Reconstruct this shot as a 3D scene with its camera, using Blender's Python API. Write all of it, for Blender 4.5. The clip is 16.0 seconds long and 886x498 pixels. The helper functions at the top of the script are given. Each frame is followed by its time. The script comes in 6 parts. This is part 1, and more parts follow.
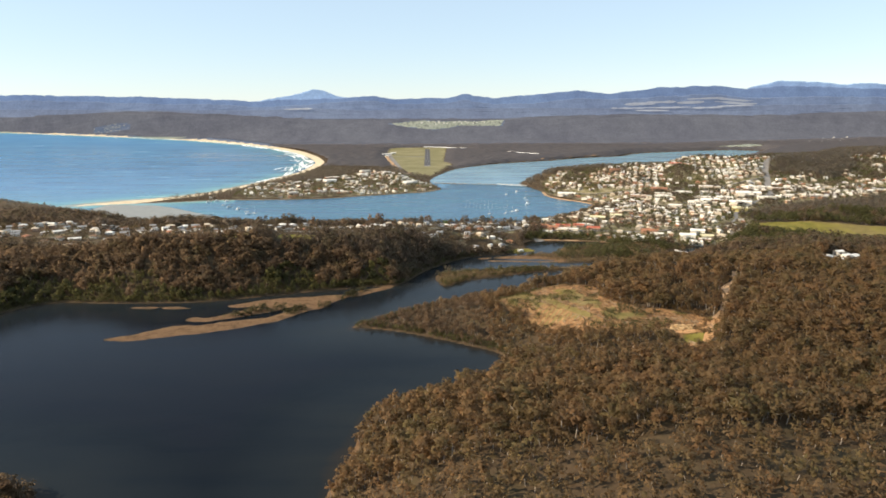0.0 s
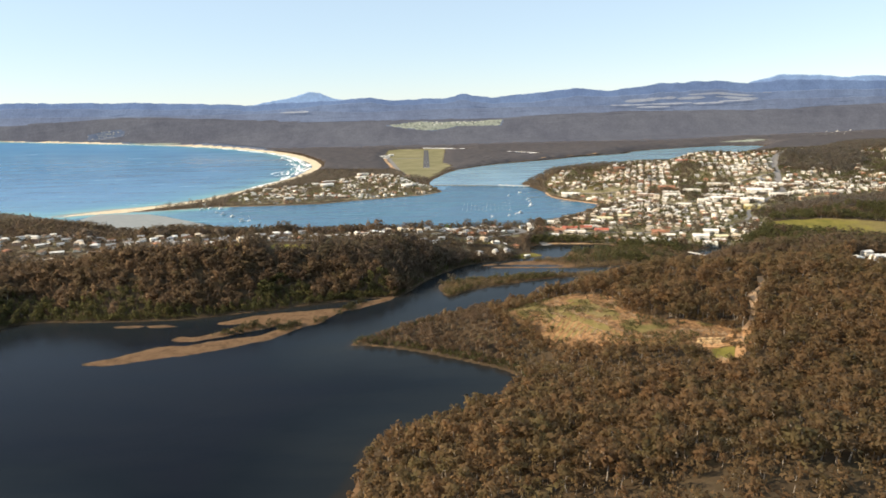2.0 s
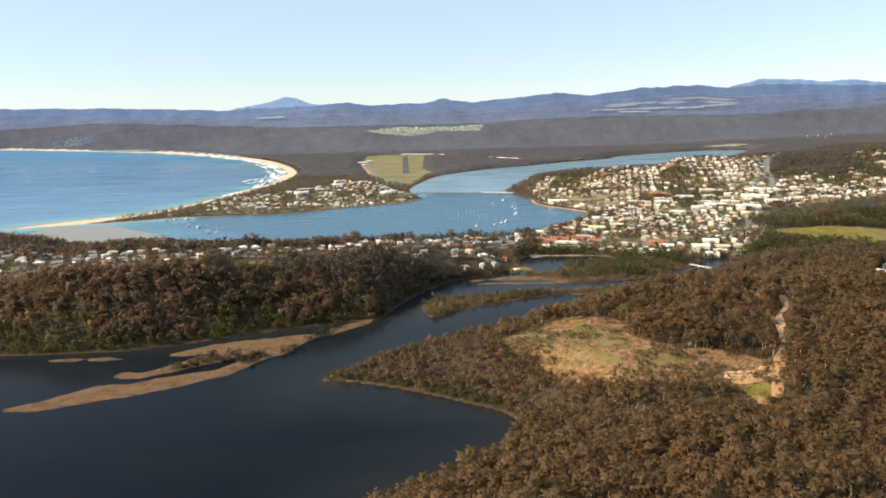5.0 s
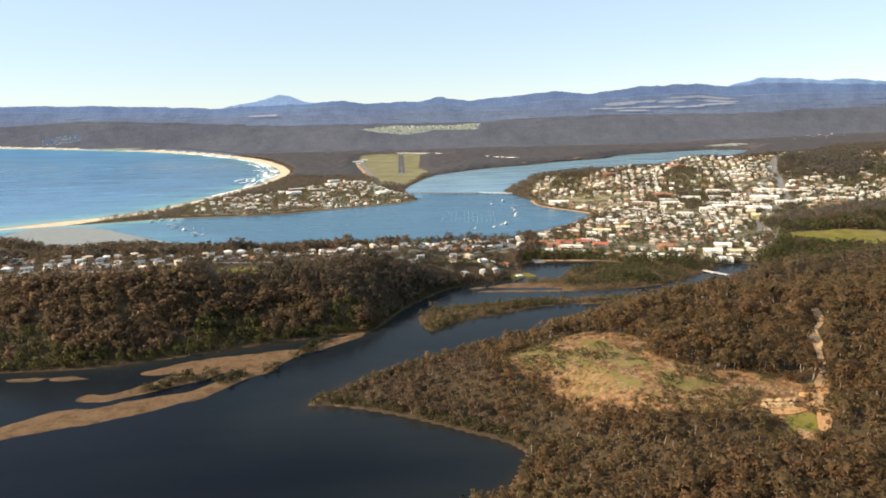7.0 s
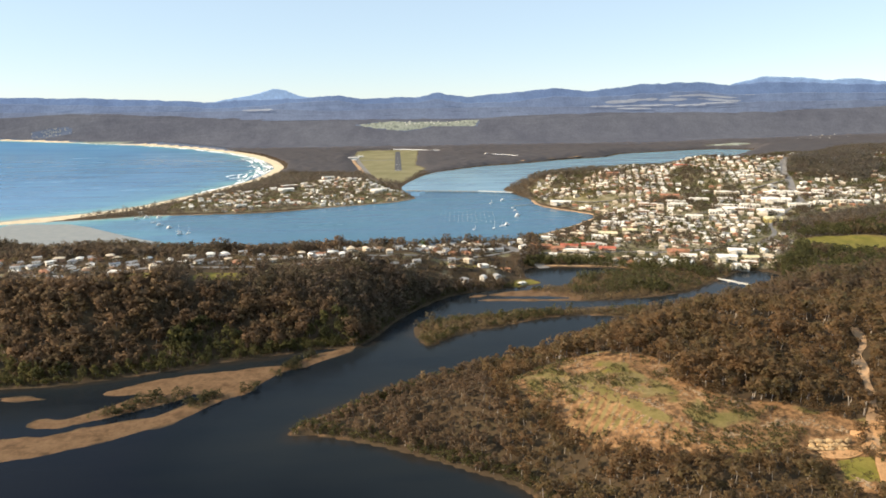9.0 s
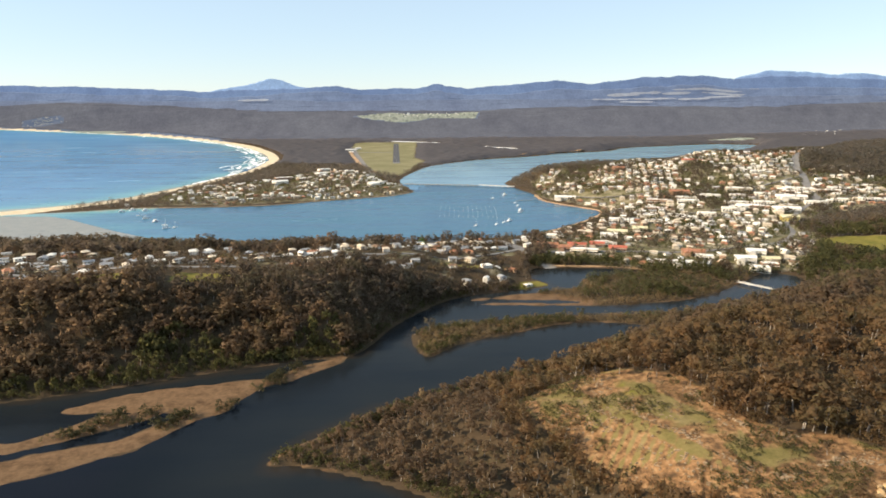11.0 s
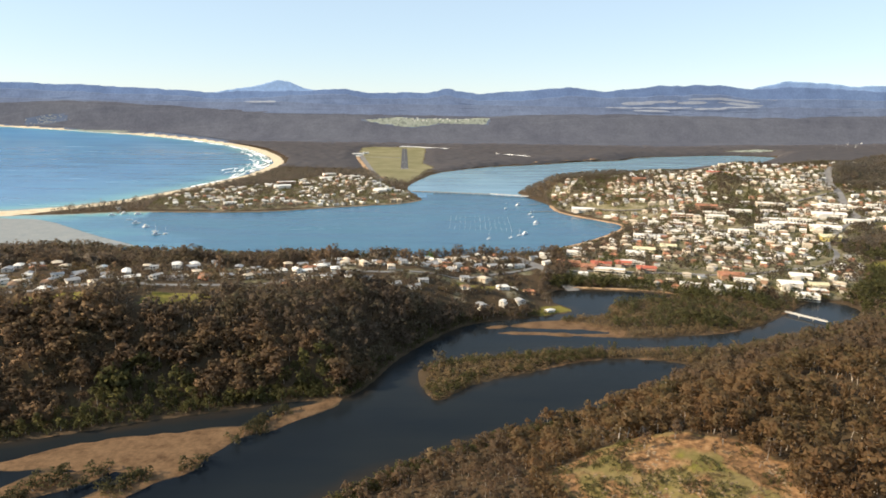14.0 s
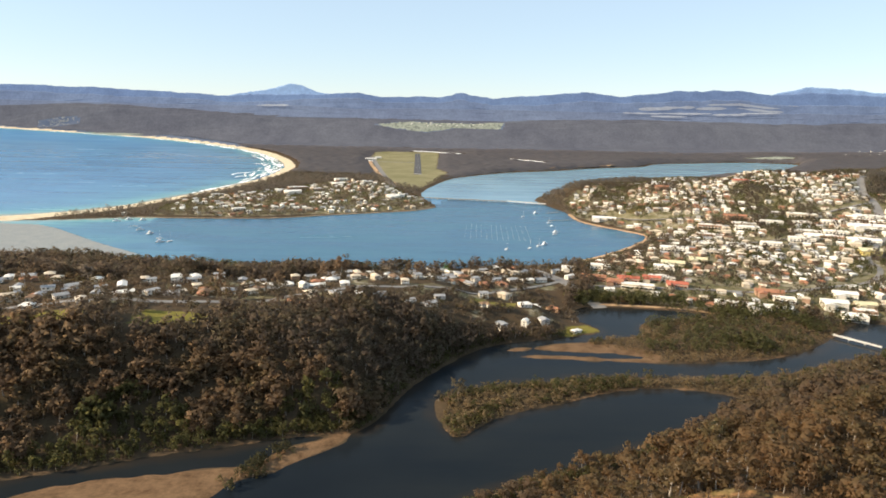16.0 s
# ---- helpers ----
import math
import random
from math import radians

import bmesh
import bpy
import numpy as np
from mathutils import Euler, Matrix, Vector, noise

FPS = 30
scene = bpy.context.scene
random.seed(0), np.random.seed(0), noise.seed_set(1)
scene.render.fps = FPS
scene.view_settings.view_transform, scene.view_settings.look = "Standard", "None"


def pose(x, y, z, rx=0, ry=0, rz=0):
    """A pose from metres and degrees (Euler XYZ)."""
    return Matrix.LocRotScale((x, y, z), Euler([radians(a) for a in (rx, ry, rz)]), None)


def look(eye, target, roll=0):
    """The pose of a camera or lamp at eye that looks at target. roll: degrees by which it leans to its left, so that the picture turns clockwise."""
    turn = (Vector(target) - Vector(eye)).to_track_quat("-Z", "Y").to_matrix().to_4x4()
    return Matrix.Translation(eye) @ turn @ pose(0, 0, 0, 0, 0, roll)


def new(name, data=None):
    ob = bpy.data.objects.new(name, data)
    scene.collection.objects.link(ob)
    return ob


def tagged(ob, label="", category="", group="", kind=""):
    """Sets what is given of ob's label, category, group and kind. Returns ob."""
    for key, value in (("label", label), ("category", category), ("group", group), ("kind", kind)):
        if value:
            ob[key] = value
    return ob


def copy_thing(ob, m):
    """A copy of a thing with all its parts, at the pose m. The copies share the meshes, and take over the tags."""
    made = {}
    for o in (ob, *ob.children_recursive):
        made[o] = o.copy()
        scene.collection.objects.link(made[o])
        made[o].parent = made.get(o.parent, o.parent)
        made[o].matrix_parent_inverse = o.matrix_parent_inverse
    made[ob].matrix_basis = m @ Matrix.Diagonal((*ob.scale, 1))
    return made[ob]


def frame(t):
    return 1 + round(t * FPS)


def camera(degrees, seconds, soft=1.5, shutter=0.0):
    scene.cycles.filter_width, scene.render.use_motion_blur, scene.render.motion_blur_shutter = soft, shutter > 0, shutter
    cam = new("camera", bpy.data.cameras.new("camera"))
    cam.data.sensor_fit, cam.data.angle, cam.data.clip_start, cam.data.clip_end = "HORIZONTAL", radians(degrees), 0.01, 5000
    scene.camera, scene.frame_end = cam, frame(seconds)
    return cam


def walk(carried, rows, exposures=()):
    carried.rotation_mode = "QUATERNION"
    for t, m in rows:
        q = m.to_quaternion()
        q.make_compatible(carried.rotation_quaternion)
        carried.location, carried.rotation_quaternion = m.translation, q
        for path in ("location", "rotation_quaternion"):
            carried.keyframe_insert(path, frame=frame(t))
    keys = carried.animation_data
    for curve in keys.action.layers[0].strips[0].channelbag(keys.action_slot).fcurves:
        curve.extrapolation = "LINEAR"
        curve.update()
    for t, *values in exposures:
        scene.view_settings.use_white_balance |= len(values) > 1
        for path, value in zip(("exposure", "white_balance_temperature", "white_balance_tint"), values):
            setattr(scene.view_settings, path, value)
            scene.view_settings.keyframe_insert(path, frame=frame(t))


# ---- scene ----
cam = camera(68.0, 16.0, soft=1.7)
PATH = [
    (0, (2.972, -9.571, 263.818), (3.016, -7.616, 263.401), -0.1),
    (0.5, (2.235, 5.248, 263.526), (2.292, 7.201, 263.101), -0.8),
    (1, (1.508, 20.077, 263.07), (1.566, 22.03, 262.643), -1.5),
    (1.5, (0.728, 34.874, 262.52), (0.774, 36.829, 262.099), -1.4),
    (2, (0.136, 49.789, 261.91), (0.18, 51.745, 261.495), -1.2),
    (2.5, (-0.546, 64.994, 261.319), (-0.49, 66.951, 260.911), -1.1),
    (3, (-1.293, 80.543, 260.673), (-1.22, 82.501, 260.272), -1.2),
    (3.5, (-1.758, 96.642, 259.991), (-1.672, 98.6, 259.593), -1.2),
    (6, (-2.201, 180.231, 253.101), (-2.078, 182.186, 252.701), -1.4),
    (6.5, (-2.018, 196.858, 252.281), (-1.886, 198.813, 251.881), -1.4),
    (7, (-1.537, 213.596, 251.536), (-1.418, 215.552, 251.134), -1.2),
    (7.5, (-1.059, 230.635, 250.811), (-0.936, 232.589, 250.4), -1.3),
    (8, (-0.567, 247.707, 250.07), (-0.445, 249.661, 249.66), -1.2),
    (8.5, (0.016, 264.82, 249.441), (0.14, 266.774, 249.032), -0.9),
    (9, (0.506, 281.872, 248.815), (0.636, 283.825, 248.403), -0.6),
    (11.5, (1.379, 365.989, 241.394), (1.515, 367.936, 240.96), -0.1),
    (12, (1.057, 382.561, 240.651), (1.199, 384.509, 240.221), -0.5),
    (12.5, (0.857, 398.702, 239.839), (0.986, 400.653, 239.419), -0.2),
    (13, (0.846, 414.468, 238.909), (0.954, 416.422, 238.494), 0.3),
    (13.5, (0.791, 430.354, 238.152), (0.898, 432.307, 237.734), 0.7),
    (14, (0.642, 446.134, 237.481), (0.76, 448.087, 237.065), 1.0),
    (14.5, (0.261, 461.527, 236.933), (0.376, 463.482, 236.524), 1.2),
    (15, (-0.507, 476.259, 236.535), (-0.405, 478.216, 236.132), 1.2),
    (15.5, (-1.789, 490.459, 236.223), (-1.698, 492.416, 235.821), 1.2),
    (16, (-3.451, 504.571, 235.969), (-3.368, 506.528, 235.566), 1.3),
]
walk(cam, [(t, look(eye, target, roll)) for t, eye, target, roll in PATH], [(0, 0.86, 7600, 10), (16, 0.86, 7600, 10)])

# ---- sky and sun ----
SUN_TURN = radians(264)      # where the sun stands, from +y clockwise seen from above: to the left
SUN_HIGH = radians(29)
world = bpy.data.worlds.new("sky")
scene.world = world
world.use_nodes = True
wn = world.node_tree.nodes
sky = wn.new("ShaderNodeTexSky")
sky.sky_type = 'NISHITA'
sky.sun_disc = False
sky.sun_elevation = SUN_HIGH
sky.sun_rotation = SUN_TURN
sky.air_density = 1.0
sky.dust_density = 0.0
sky.ozone_density = 3.0
wn["Background"].inputs["Strength"].default_value = 0.0945
tint = wn.new("ShaderNodeMix")
tint.data_type, tint.blend_type = 'RGBA', 'MULTIPLY'
tint.inputs[0].default_value = 1.0
tint.inputs[7].default_value = (0.90, 0.95, 1.165, 1)
world.node_tree.links.new(sky.outputs[0], tint.inputs[6])
haze = wn.new("ShaderNodeMix")          # thin white haze over the whole sky
haze.data_type = 'RGBA'
haze.inputs[0].default_value = 0.55
haze.inputs[7].default_value = (3.95, 5.4, 6.7, 1)
world.node_tree.links.new(tint.outputs[2], haze.inputs[6])
world.node_tree.links.new(haze.outputs[2], wn["Background"].inputs["Color"])
sun_data = bpy.data.lights.new("sun", 'SUN')
sun_data.energy = 4.2
sun_data.angle = radians(0.53)
sun_data.color = (1.0, 0.88, 0.72)
sun = new("sun", sun_data)
to_sun = Vector((math.sin(SUN_TURN) * math.cos(SUN_HIGH), math.cos(SUN_TURN) * math.cos(SUN_HIGH), math.sin(SUN_HIGH)))
sun.matrix_world = look(to_sun * 800, (0, 0, 0))

rng = np.random.default_rng(11)


# ---- materials ----
def material(name, rough=0.8, metal=0.0, spec=0.3):
    m = bpy.data.materials.new(name)
    m.use_nodes = True
    b = m.node_tree.nodes["Principled BSDF"]
    b.inputs["Roughness"].default_value = rough
    b.inputs["Metallic"].default_value = metal
    b.inputs["Specular IOR Level"].default_value = spec
    return m, m.node_tree.nodes, m.node_tree.links, b


def place_node(n):
    return n.new("ShaderNodeNewGeometry").outputs["Position"]


def noise_node(n, l, where, scale, detail=4.0, rough=0.6):
    t = n.new("ShaderNodeTexNoise")
    t.inputs["Scale"].default_value = scale
    t.inputs["Detail"].default_value = detail
    t.inputs["Roughness"].default_value = rough
    l.new(where, t.inputs["Vector"])
    return t.outputs["Fac"]


def ramp_node(n, l, fac, stops):
    r = n.new("ShaderNodeValToRGB")
    e = r.color_ramp.elements
    e[0].position, e[0].color = stops[0][0], (*stops[0][1], 1)
    e[1].position, e[1].color = stops[-1][0], (*stops[-1][1], 1)
    for p, c in stops[1:-1]:
        e.new(p).color = (*c, 1)
    l.new(fac, r.inputs["Fac"])
    return r.outputs["Color"]


def mix_node(n, l, fac, a, b, kind='MIX'):
    m = n.new("ShaderNodeMix")
    m.data_type, m.blend_type = 'RGBA', kind
    for value, socket in ((fac, m.inputs[0]), (a, m.inputs[6]), (b, m.inputs[7])):
        if isinstance(value, bpy.types.NodeSocket):
            l.new(value, socket)
        elif isinstance(value, tuple):
            socket.default_value = (*value, 1)
        else:
            socket.default_value = value
    return m.outputs[2]


def math_node(n, l, op, a, b=0.0, clamp=False):
    m = n.new("ShaderNodeMath")
    m.operation, m.use_clamp = op, clamp
    for value, socket in ((a, m.inputs[0]), (b, m.inputs[1])):
        if isinstance(value, bpy.types.NodeSocket):
            l.new(value, socket)
        else:
            socket.default_value = value
    return m.outputs[0]


def attr_node(n, name):
    a = n.new("ShaderNodeAttribute")
    a.attribute_name = name
    return a.outputs["Fac"]


def bump_node(n, l, b, height, strength, distance=0.1):
    u = n.new("ShaderNodeBump")
    u.inputs["Strength"].default_value = strength
    u.inputs["Distance"].default_value = distance
    l.new(height, u.inputs["Height"])
    l.new(u.outputs[0], b.inputs["Normal"])


def plain(name, color, rough=0.75, vary=0.25, scale=0.8, metal=0.0, spec=0.3):
    """A worn surface of one colour: grain and stains at two sizes."""
    m, n, l, b = material(name, rough, metal, spec)
    p = place_node(n)
    f = math_node(n, l, 'ADD', noise_node(n, l, p, scale, 5), noise_node(n, l, p, scale * 0.12, 3))
    lo = tuple(c * (1 - vary) for c in color)
    hi = tuple(min(1, c * (1 + vary)) for c in color)
    l.new(ramp_node(n, l, math_node(n, l, 'MULTIPLY', f, 0.5), [(0.35, lo), (0.65, hi)]), b.inputs["Base Color"])
    return m


def ground_material():
    m, n, l, b = material("ground_cover", 0.95, 0, 0.1)
    p = place_node(n)
    fine, mid, wide = noise_node(n, l, p, 0.35, 6), noise_node(n, l, p, 0.05, 5), noise_node(n, l, p, 0.008, 4)
    scrub = ramp_node(n, l, mid, [(0.3, (0.055, 0.037, 0.022)), (0.5, (0.088, 0.058, 0.034)), (0.72, (0.078, 0.063, 0.031))])
    scrub = mix_node(n, l, 0.5, scrub, ramp_node(n, l, wide, [(0.35, (0.085, 0.059, 0.038)), (0.65, (0.060, 0.047, 0.030))]))
    grass = ramp_node(n, l, mid, [(0.3, (0.135, 0.115, 0.038)), (0.5, (0.200, 0.155, 0.062)), (0.7, (0.25, 0.190, 0.095))])
    lawn = ramp_node(n, l, mid, [(0.3, (0.130, 0.125, 0.026)), (0.7, (0.225, 0.185, 0.050))])
    rubble = noise_node(n, l, p, 0.14, 6, 0.72)
    soil = ramp_node(n, l, rubble, [(0.36, (0.075, 0.046, 0.026)), (0.45, (0.17, 0.095, 0.048)), (0.53, (0.27, 0.145, 0.068)), (0.62, (0.36, 0.22, 0.115)), (0.70, (0.16, 0.13, 0.055))])
    sand = ramp_node(n, l, mid, [(0.3, (0.56, 0.45, 0.30)), (0.7, (0.72, 0.61, 0.45))])
    mud = ramp_node(n, l, noise_node(n, l, p, 0.07, 6, 0.7), [(0.30, (0.060, 0.036, 0.020)), (0.42, (0.120, 0.071, 0.039)), (0.52, (0.165, 0.100, 0.056)), (0.7, (0.195, 0.120, 0.068))])
    # distant and paddock: haze painted into the colour of far ground
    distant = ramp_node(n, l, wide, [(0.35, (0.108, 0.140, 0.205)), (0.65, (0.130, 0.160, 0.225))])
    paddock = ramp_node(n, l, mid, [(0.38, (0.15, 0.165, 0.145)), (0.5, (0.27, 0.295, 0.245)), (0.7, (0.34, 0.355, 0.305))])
    wet = ramp_node(n, l, mid, [(0.3, (0.235, 0.26, 0.27)), (0.7, (0.29, 0.305, 0.30))])
    # turf: airfield grass with a little haze in its colour
    turf = ramp_node(n, l, wide, [(0.35, (0.180, 0.168, 0.085)), (0.65, (0.255, 0.228, 0.130))])
    town = ramp_node(n, l, mid, [(0.32, (0.10, 0.095, 0.045)), (0.5, (0.20, 0.175, 0.10)), (0.66, (0.32, 0.28, 0.21))])
    color = scrub
    jitter = math_node(n, l, 'MULTIPLY', math_node(n, l, 'SUBTRACT', mid, 0.5), 0.9)
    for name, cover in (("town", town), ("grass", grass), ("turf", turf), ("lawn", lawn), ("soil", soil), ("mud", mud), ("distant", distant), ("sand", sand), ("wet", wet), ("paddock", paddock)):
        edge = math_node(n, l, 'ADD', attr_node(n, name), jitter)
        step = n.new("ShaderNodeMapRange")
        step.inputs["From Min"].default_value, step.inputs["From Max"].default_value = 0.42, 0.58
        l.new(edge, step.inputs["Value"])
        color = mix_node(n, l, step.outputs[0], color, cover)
    color = mix_node(n, l, 0.55, color, ramp_node(n, l, fine, [(0.25, (0.55, 0.55, 0.55)), (0.75, (1.25, 1.25, 1.25))]), 'MULTIPLY')
    l.new(color, b.inputs["Base Color"])
    bump_node(n, l, b, fine, 0.6, 0.6)
    return m


def water_material(name, stops, wave, rough, patch, spec=0.5, chop=0.25, lanes=0.5, ior=1.33):
    m, n, l, b = material(name, rough, 0, spec)
    b.inputs["IOR"].default_value = ior
    p = place_node(n)
    deep = math_node(n, l, 'ADD', attr_node(n, "deep"), math_node(n, l, 'MULTIPLY', math_node(n, l, 'SUBTRACT', noise_node(n, l, p, patch, 5), 0.5), 0.38))
    along = n.new("ShaderNodeVectorMath")           # lanes of ruffled and smooth water lie across the wind
    along.operation = 'MULTIPLY'
    along.inputs[1].default_value = (0.22, 1.0, 1.0)
    l.new(p, along.inputs[0])
    lane = noise_node(n, l, along.outputs[0], patch * 3, 4, 0.6)
    # paler and darker sheen of the lanes is painted into the base colour
    color = mix_node(n, l, lanes, ramp_node(n, l, deep, stops), ramp_node(n, l, lane, [(0.38, (0.70, 0.80, 0.90)), (0.5, (1.0, 1.0, 1.0)), (0.64, (1.22, 1.14, 1.05))]), 'MULTIPLY')
    l.new(color, b.inputs["Base Color"])
    l.new(math_node(n, l, 'MULTIPLY', lane, rough * 2), b.inputs["Roughness"])
    bump_node(n, l, b, math_node(n, l, 'ADD', noise_node(n, l, p, wave, 4, 0.7), noise_node(n, l, p, wave * 0.15, 3)), chop, 1.0 / wave * 0.12)
    return m


def leaf_material(name, tones, bump=0.3):
    """Foliage: each clump of leaves has a tone of its own, and stands of trees drift from one tone to another."""
    m, n, l, b = material(name, 0.75, 0, 0.2)
    p = place_node(n)
    g = n.new("ShaderNodeNewGeometry")
    o = n.new("ShaderNodeObjectInfo")
    pick = math_node(n, l, 'ADD', math_node(n, l, 'MULTIPLY', g.outputs["Random Per Island"], 0.09), math_node(n, l, 'MULTIPLY', attr_node(n, "tone"), 0.20))
    pick = math_node(n, l, 'ADD', pick, math_node(n, l, 'MULTIPLY', o.outputs["Random"], 0.12))
    pick = math_node(n, l, 'ADD', pick, math_node(n, l, 'MULTIPLY', noise_node(n, l, p, 0.022, 3), 0.56))
    step = 1.0 / (len(tones) - 1)
    c = ramp_node(n, l, pick, [(0.15 + 0.7 * i * step, t) for i, t in enumerate(tones)])
    c = mix_node(n, l, 0.30, c, ramp_node(n, l, noise_node(n, l, p, 1.6, 3), [(0.3, (0.65, 0.65, 0.65)), (0.7, (1.25, 1.25, 1.25))]), 'MULTIPLY')
    l.new(c, b.inputs["Base Color"])
    thin = n.new("ShaderNodeBsdfTranslucent")
    both = n.new("ShaderNodeMixShader")
    both.inputs[0].default_value = 0.66
    l.new(c, thin.inputs["Color"])
    l.new(b.outputs[0], both.inputs[1])
    l.new(thin.outputs[0], both.inputs[2])
    l.new(both.outputs[0], n["Material Output"].inputs["Surface"])
    bump_node(n, l, b, noise_node(n, l, p, 2.2, 3), bump, 0.5)
    return m


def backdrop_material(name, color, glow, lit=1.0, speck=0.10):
    """Distant land seen through many kilometres of air: plain, its haze painted into colour and glow."""
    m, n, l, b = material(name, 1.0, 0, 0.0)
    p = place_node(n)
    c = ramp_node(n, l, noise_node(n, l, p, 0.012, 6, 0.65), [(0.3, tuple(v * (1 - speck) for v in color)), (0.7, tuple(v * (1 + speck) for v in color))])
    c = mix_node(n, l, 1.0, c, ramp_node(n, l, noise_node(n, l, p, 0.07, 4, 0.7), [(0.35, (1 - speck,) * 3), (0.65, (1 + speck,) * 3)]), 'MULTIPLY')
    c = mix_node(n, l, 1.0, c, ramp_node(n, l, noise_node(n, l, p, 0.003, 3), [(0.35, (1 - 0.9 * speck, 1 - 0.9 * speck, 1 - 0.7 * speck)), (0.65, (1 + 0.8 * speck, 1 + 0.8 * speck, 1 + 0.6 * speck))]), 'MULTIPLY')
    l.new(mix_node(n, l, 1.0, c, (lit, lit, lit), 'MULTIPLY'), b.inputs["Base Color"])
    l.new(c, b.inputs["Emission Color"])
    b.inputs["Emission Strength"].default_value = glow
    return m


GROUND = ground_material()
SEA = water_material("bay_water", [(0.0, (0.28, 0.31, 0.26)), (0.07, (0.14, 0.34, 0.37)), (0.25, (0.092, 0.242, 0.366)), (0.6, (0.088, 0.228, 0.380)), (1.0, (0.090, 0.230, 0.402))], 0.12, 0.2, 0.004, 0.25, 0.25, 0.35, ior=1.26)
ESTUARY = water_material("estuary_water", [(0.0, (0.28, 0.31, 0.26)), (0.07, (0.13, 0.33, 0.36)), (0.22, (0.072, 0.200, 0.290)), (0.40, (0.040, 0.126, 0.202)), (1.0, (0.048, 0.148, 0.240))], 0.12, 0.2, 0.006, 0.22, 0.3, 0.85, ior=1.25)
# base colour paled to paint in sky glare on the upper lake
CALM = water_material("upper_lake_water", [(0.0, (0.26, 0.36, 0.40)), (0.2, (0.195, 0.350, 0.440)), (1.0, (0.180, 0.345, 0.450))], 0.12, 0.16, 0.004, 0.5, 0.10)
# lighter low stops paint a grazing sky reflection into narrow water
LAKE = water_material("lake_water", [(0.0, (0.026, 0.022, 0.018)), (0.10, (0.013, 0.017, 0.020)), (0.38, (0.010, 0.014, 0.018)), (0.75, (0.006, 0.009, 0.013)), (1.0, (0.006, 0.008, 0.013))], 0.35, 0.12, 0.01, 0.12, ior=1.24)
GUM = leaf_material("gum_leaves", [(0.150, 0.105, 0.068), (0.222, 0.148, 0.095), (0.198, 0.140, 0.087), (0.170, 0.144, 0.072), (0.249, 0.177, 0.110)])
# gum tones lightened and less saturated, with haze of distance painted in
HAZED_WOODS = leaf_material("hazed_wood_leaves", [(0.155, 0.125, 0.103), (0.21, 0.168, 0.134), (0.185, 0.162, 0.122), (0.24, 0.192, 0.157)])
RUST = leaf_material("rusty_gum_leaves", [(0.175, 0.114, 0.064), (0.269, 0.158, 0.081), (0.221, 0.148, 0.078), (0.194, 0.155, 0.073), (0.298, 0.188, 0.107)])
GREEN = leaf_material("shore_leaves", [(0.080, 0.081, 0.036), (0.119, 0.111, 0.048), (0.132, 0.128, 0.051), (0.167, 0.134, 0.074)])
MANGROVE = leaf_material("mangrove_leaves", [(0.058, 0.058, 0.030), (0.085, 0.080, 0.040), (0.100, 0.088, 0.050)])
OLIVE = leaf_material("olive_leaves", [(0.108, 0.103, 0.049), (0.162, 0.144, 0.072), (0.130, 0.126, 0.057), (0.194, 0.163, 0.093)])
# leaf tones paled and greyed: haze painted into the far woods
FAR_HAZE_LEAF = leaf_material("hazed_far_leaves", [(0.179, 0.174, 0.192), (0.249, 0.230, 0.238), (0.220, 0.213, 0.216), (0.300, 0.266, 0.256)])
# far hill woods, with haze painted in as grey-blue colour and glow
HAZE_HILL = backdrop_material("hazy_hill_woods", (0.076, 0.082, 0.104), 0.76, 0.5, 0.10)
# darker, greyer leaf tones than the gums
DARK_LEAF = leaf_material("dark_tree_leaves", [(0.119, 0.091, 0.069), (0.167, 0.122, 0.089), (0.146, 0.123, 0.076), (0.192, 0.144, 0.107)])
LUSH = leaf_material("lush_leaves", [(0.10, 0.17, 0.045), (0.14, 0.23, 0.06), (0.17, 0.26, 0.075)])
REED = leaf_material("reed_leaves", [(0.24, 0.165, 0.092), (0.33, 0.235, 0.135), (0.21, 0.17, 0.085), (0.30, 0.215, 0.125)])
BARK = plain("pale_bark", (0.29, 0.25, 0.21), 0.9, 0.35, 1.5)


# ---- the plan: shores in metres, x across and y along the approach to the runway ----
LAKE_NEAR = [(-900, 560), (-600, 470), (-330, 430), (-262, 398), (-180, 330), (-90, 350), (-60, 450), (-50, 525), (-25, 552), (10, 575),
             (50, 602), (84, 640), (88, 660), (72, 682), (48, 699), (3, 729), (-38, 750), (-68, 762), (-90, 764), (-84, 782),
             (-62, 800), (-36, 822), (-8, 845), (26, 868), (80, 897), (140, 925), (185, 948), (225, 975), (262, 1010), (276, 1030)]
LAKE_ISLE = [(221, 1046), (171, 1038), (131, 1018), (82, 998), (47, 972), (29, 953), (18, 980), (14, 1014), (34, 1036), (84, 1052),
             (147, 1064), (211, 1070), (300, 1072), (360, 1085), (420, 1112), (470, 1130), (520, 1154), (545, 1174), (566, 1196), (570, 1222),
             (550, 1240), (520, 1234), (478, 1198), (440, 1168), (416, 1148), (359, 1121), (315, 1113), (254, 1106), (232, 1114)]
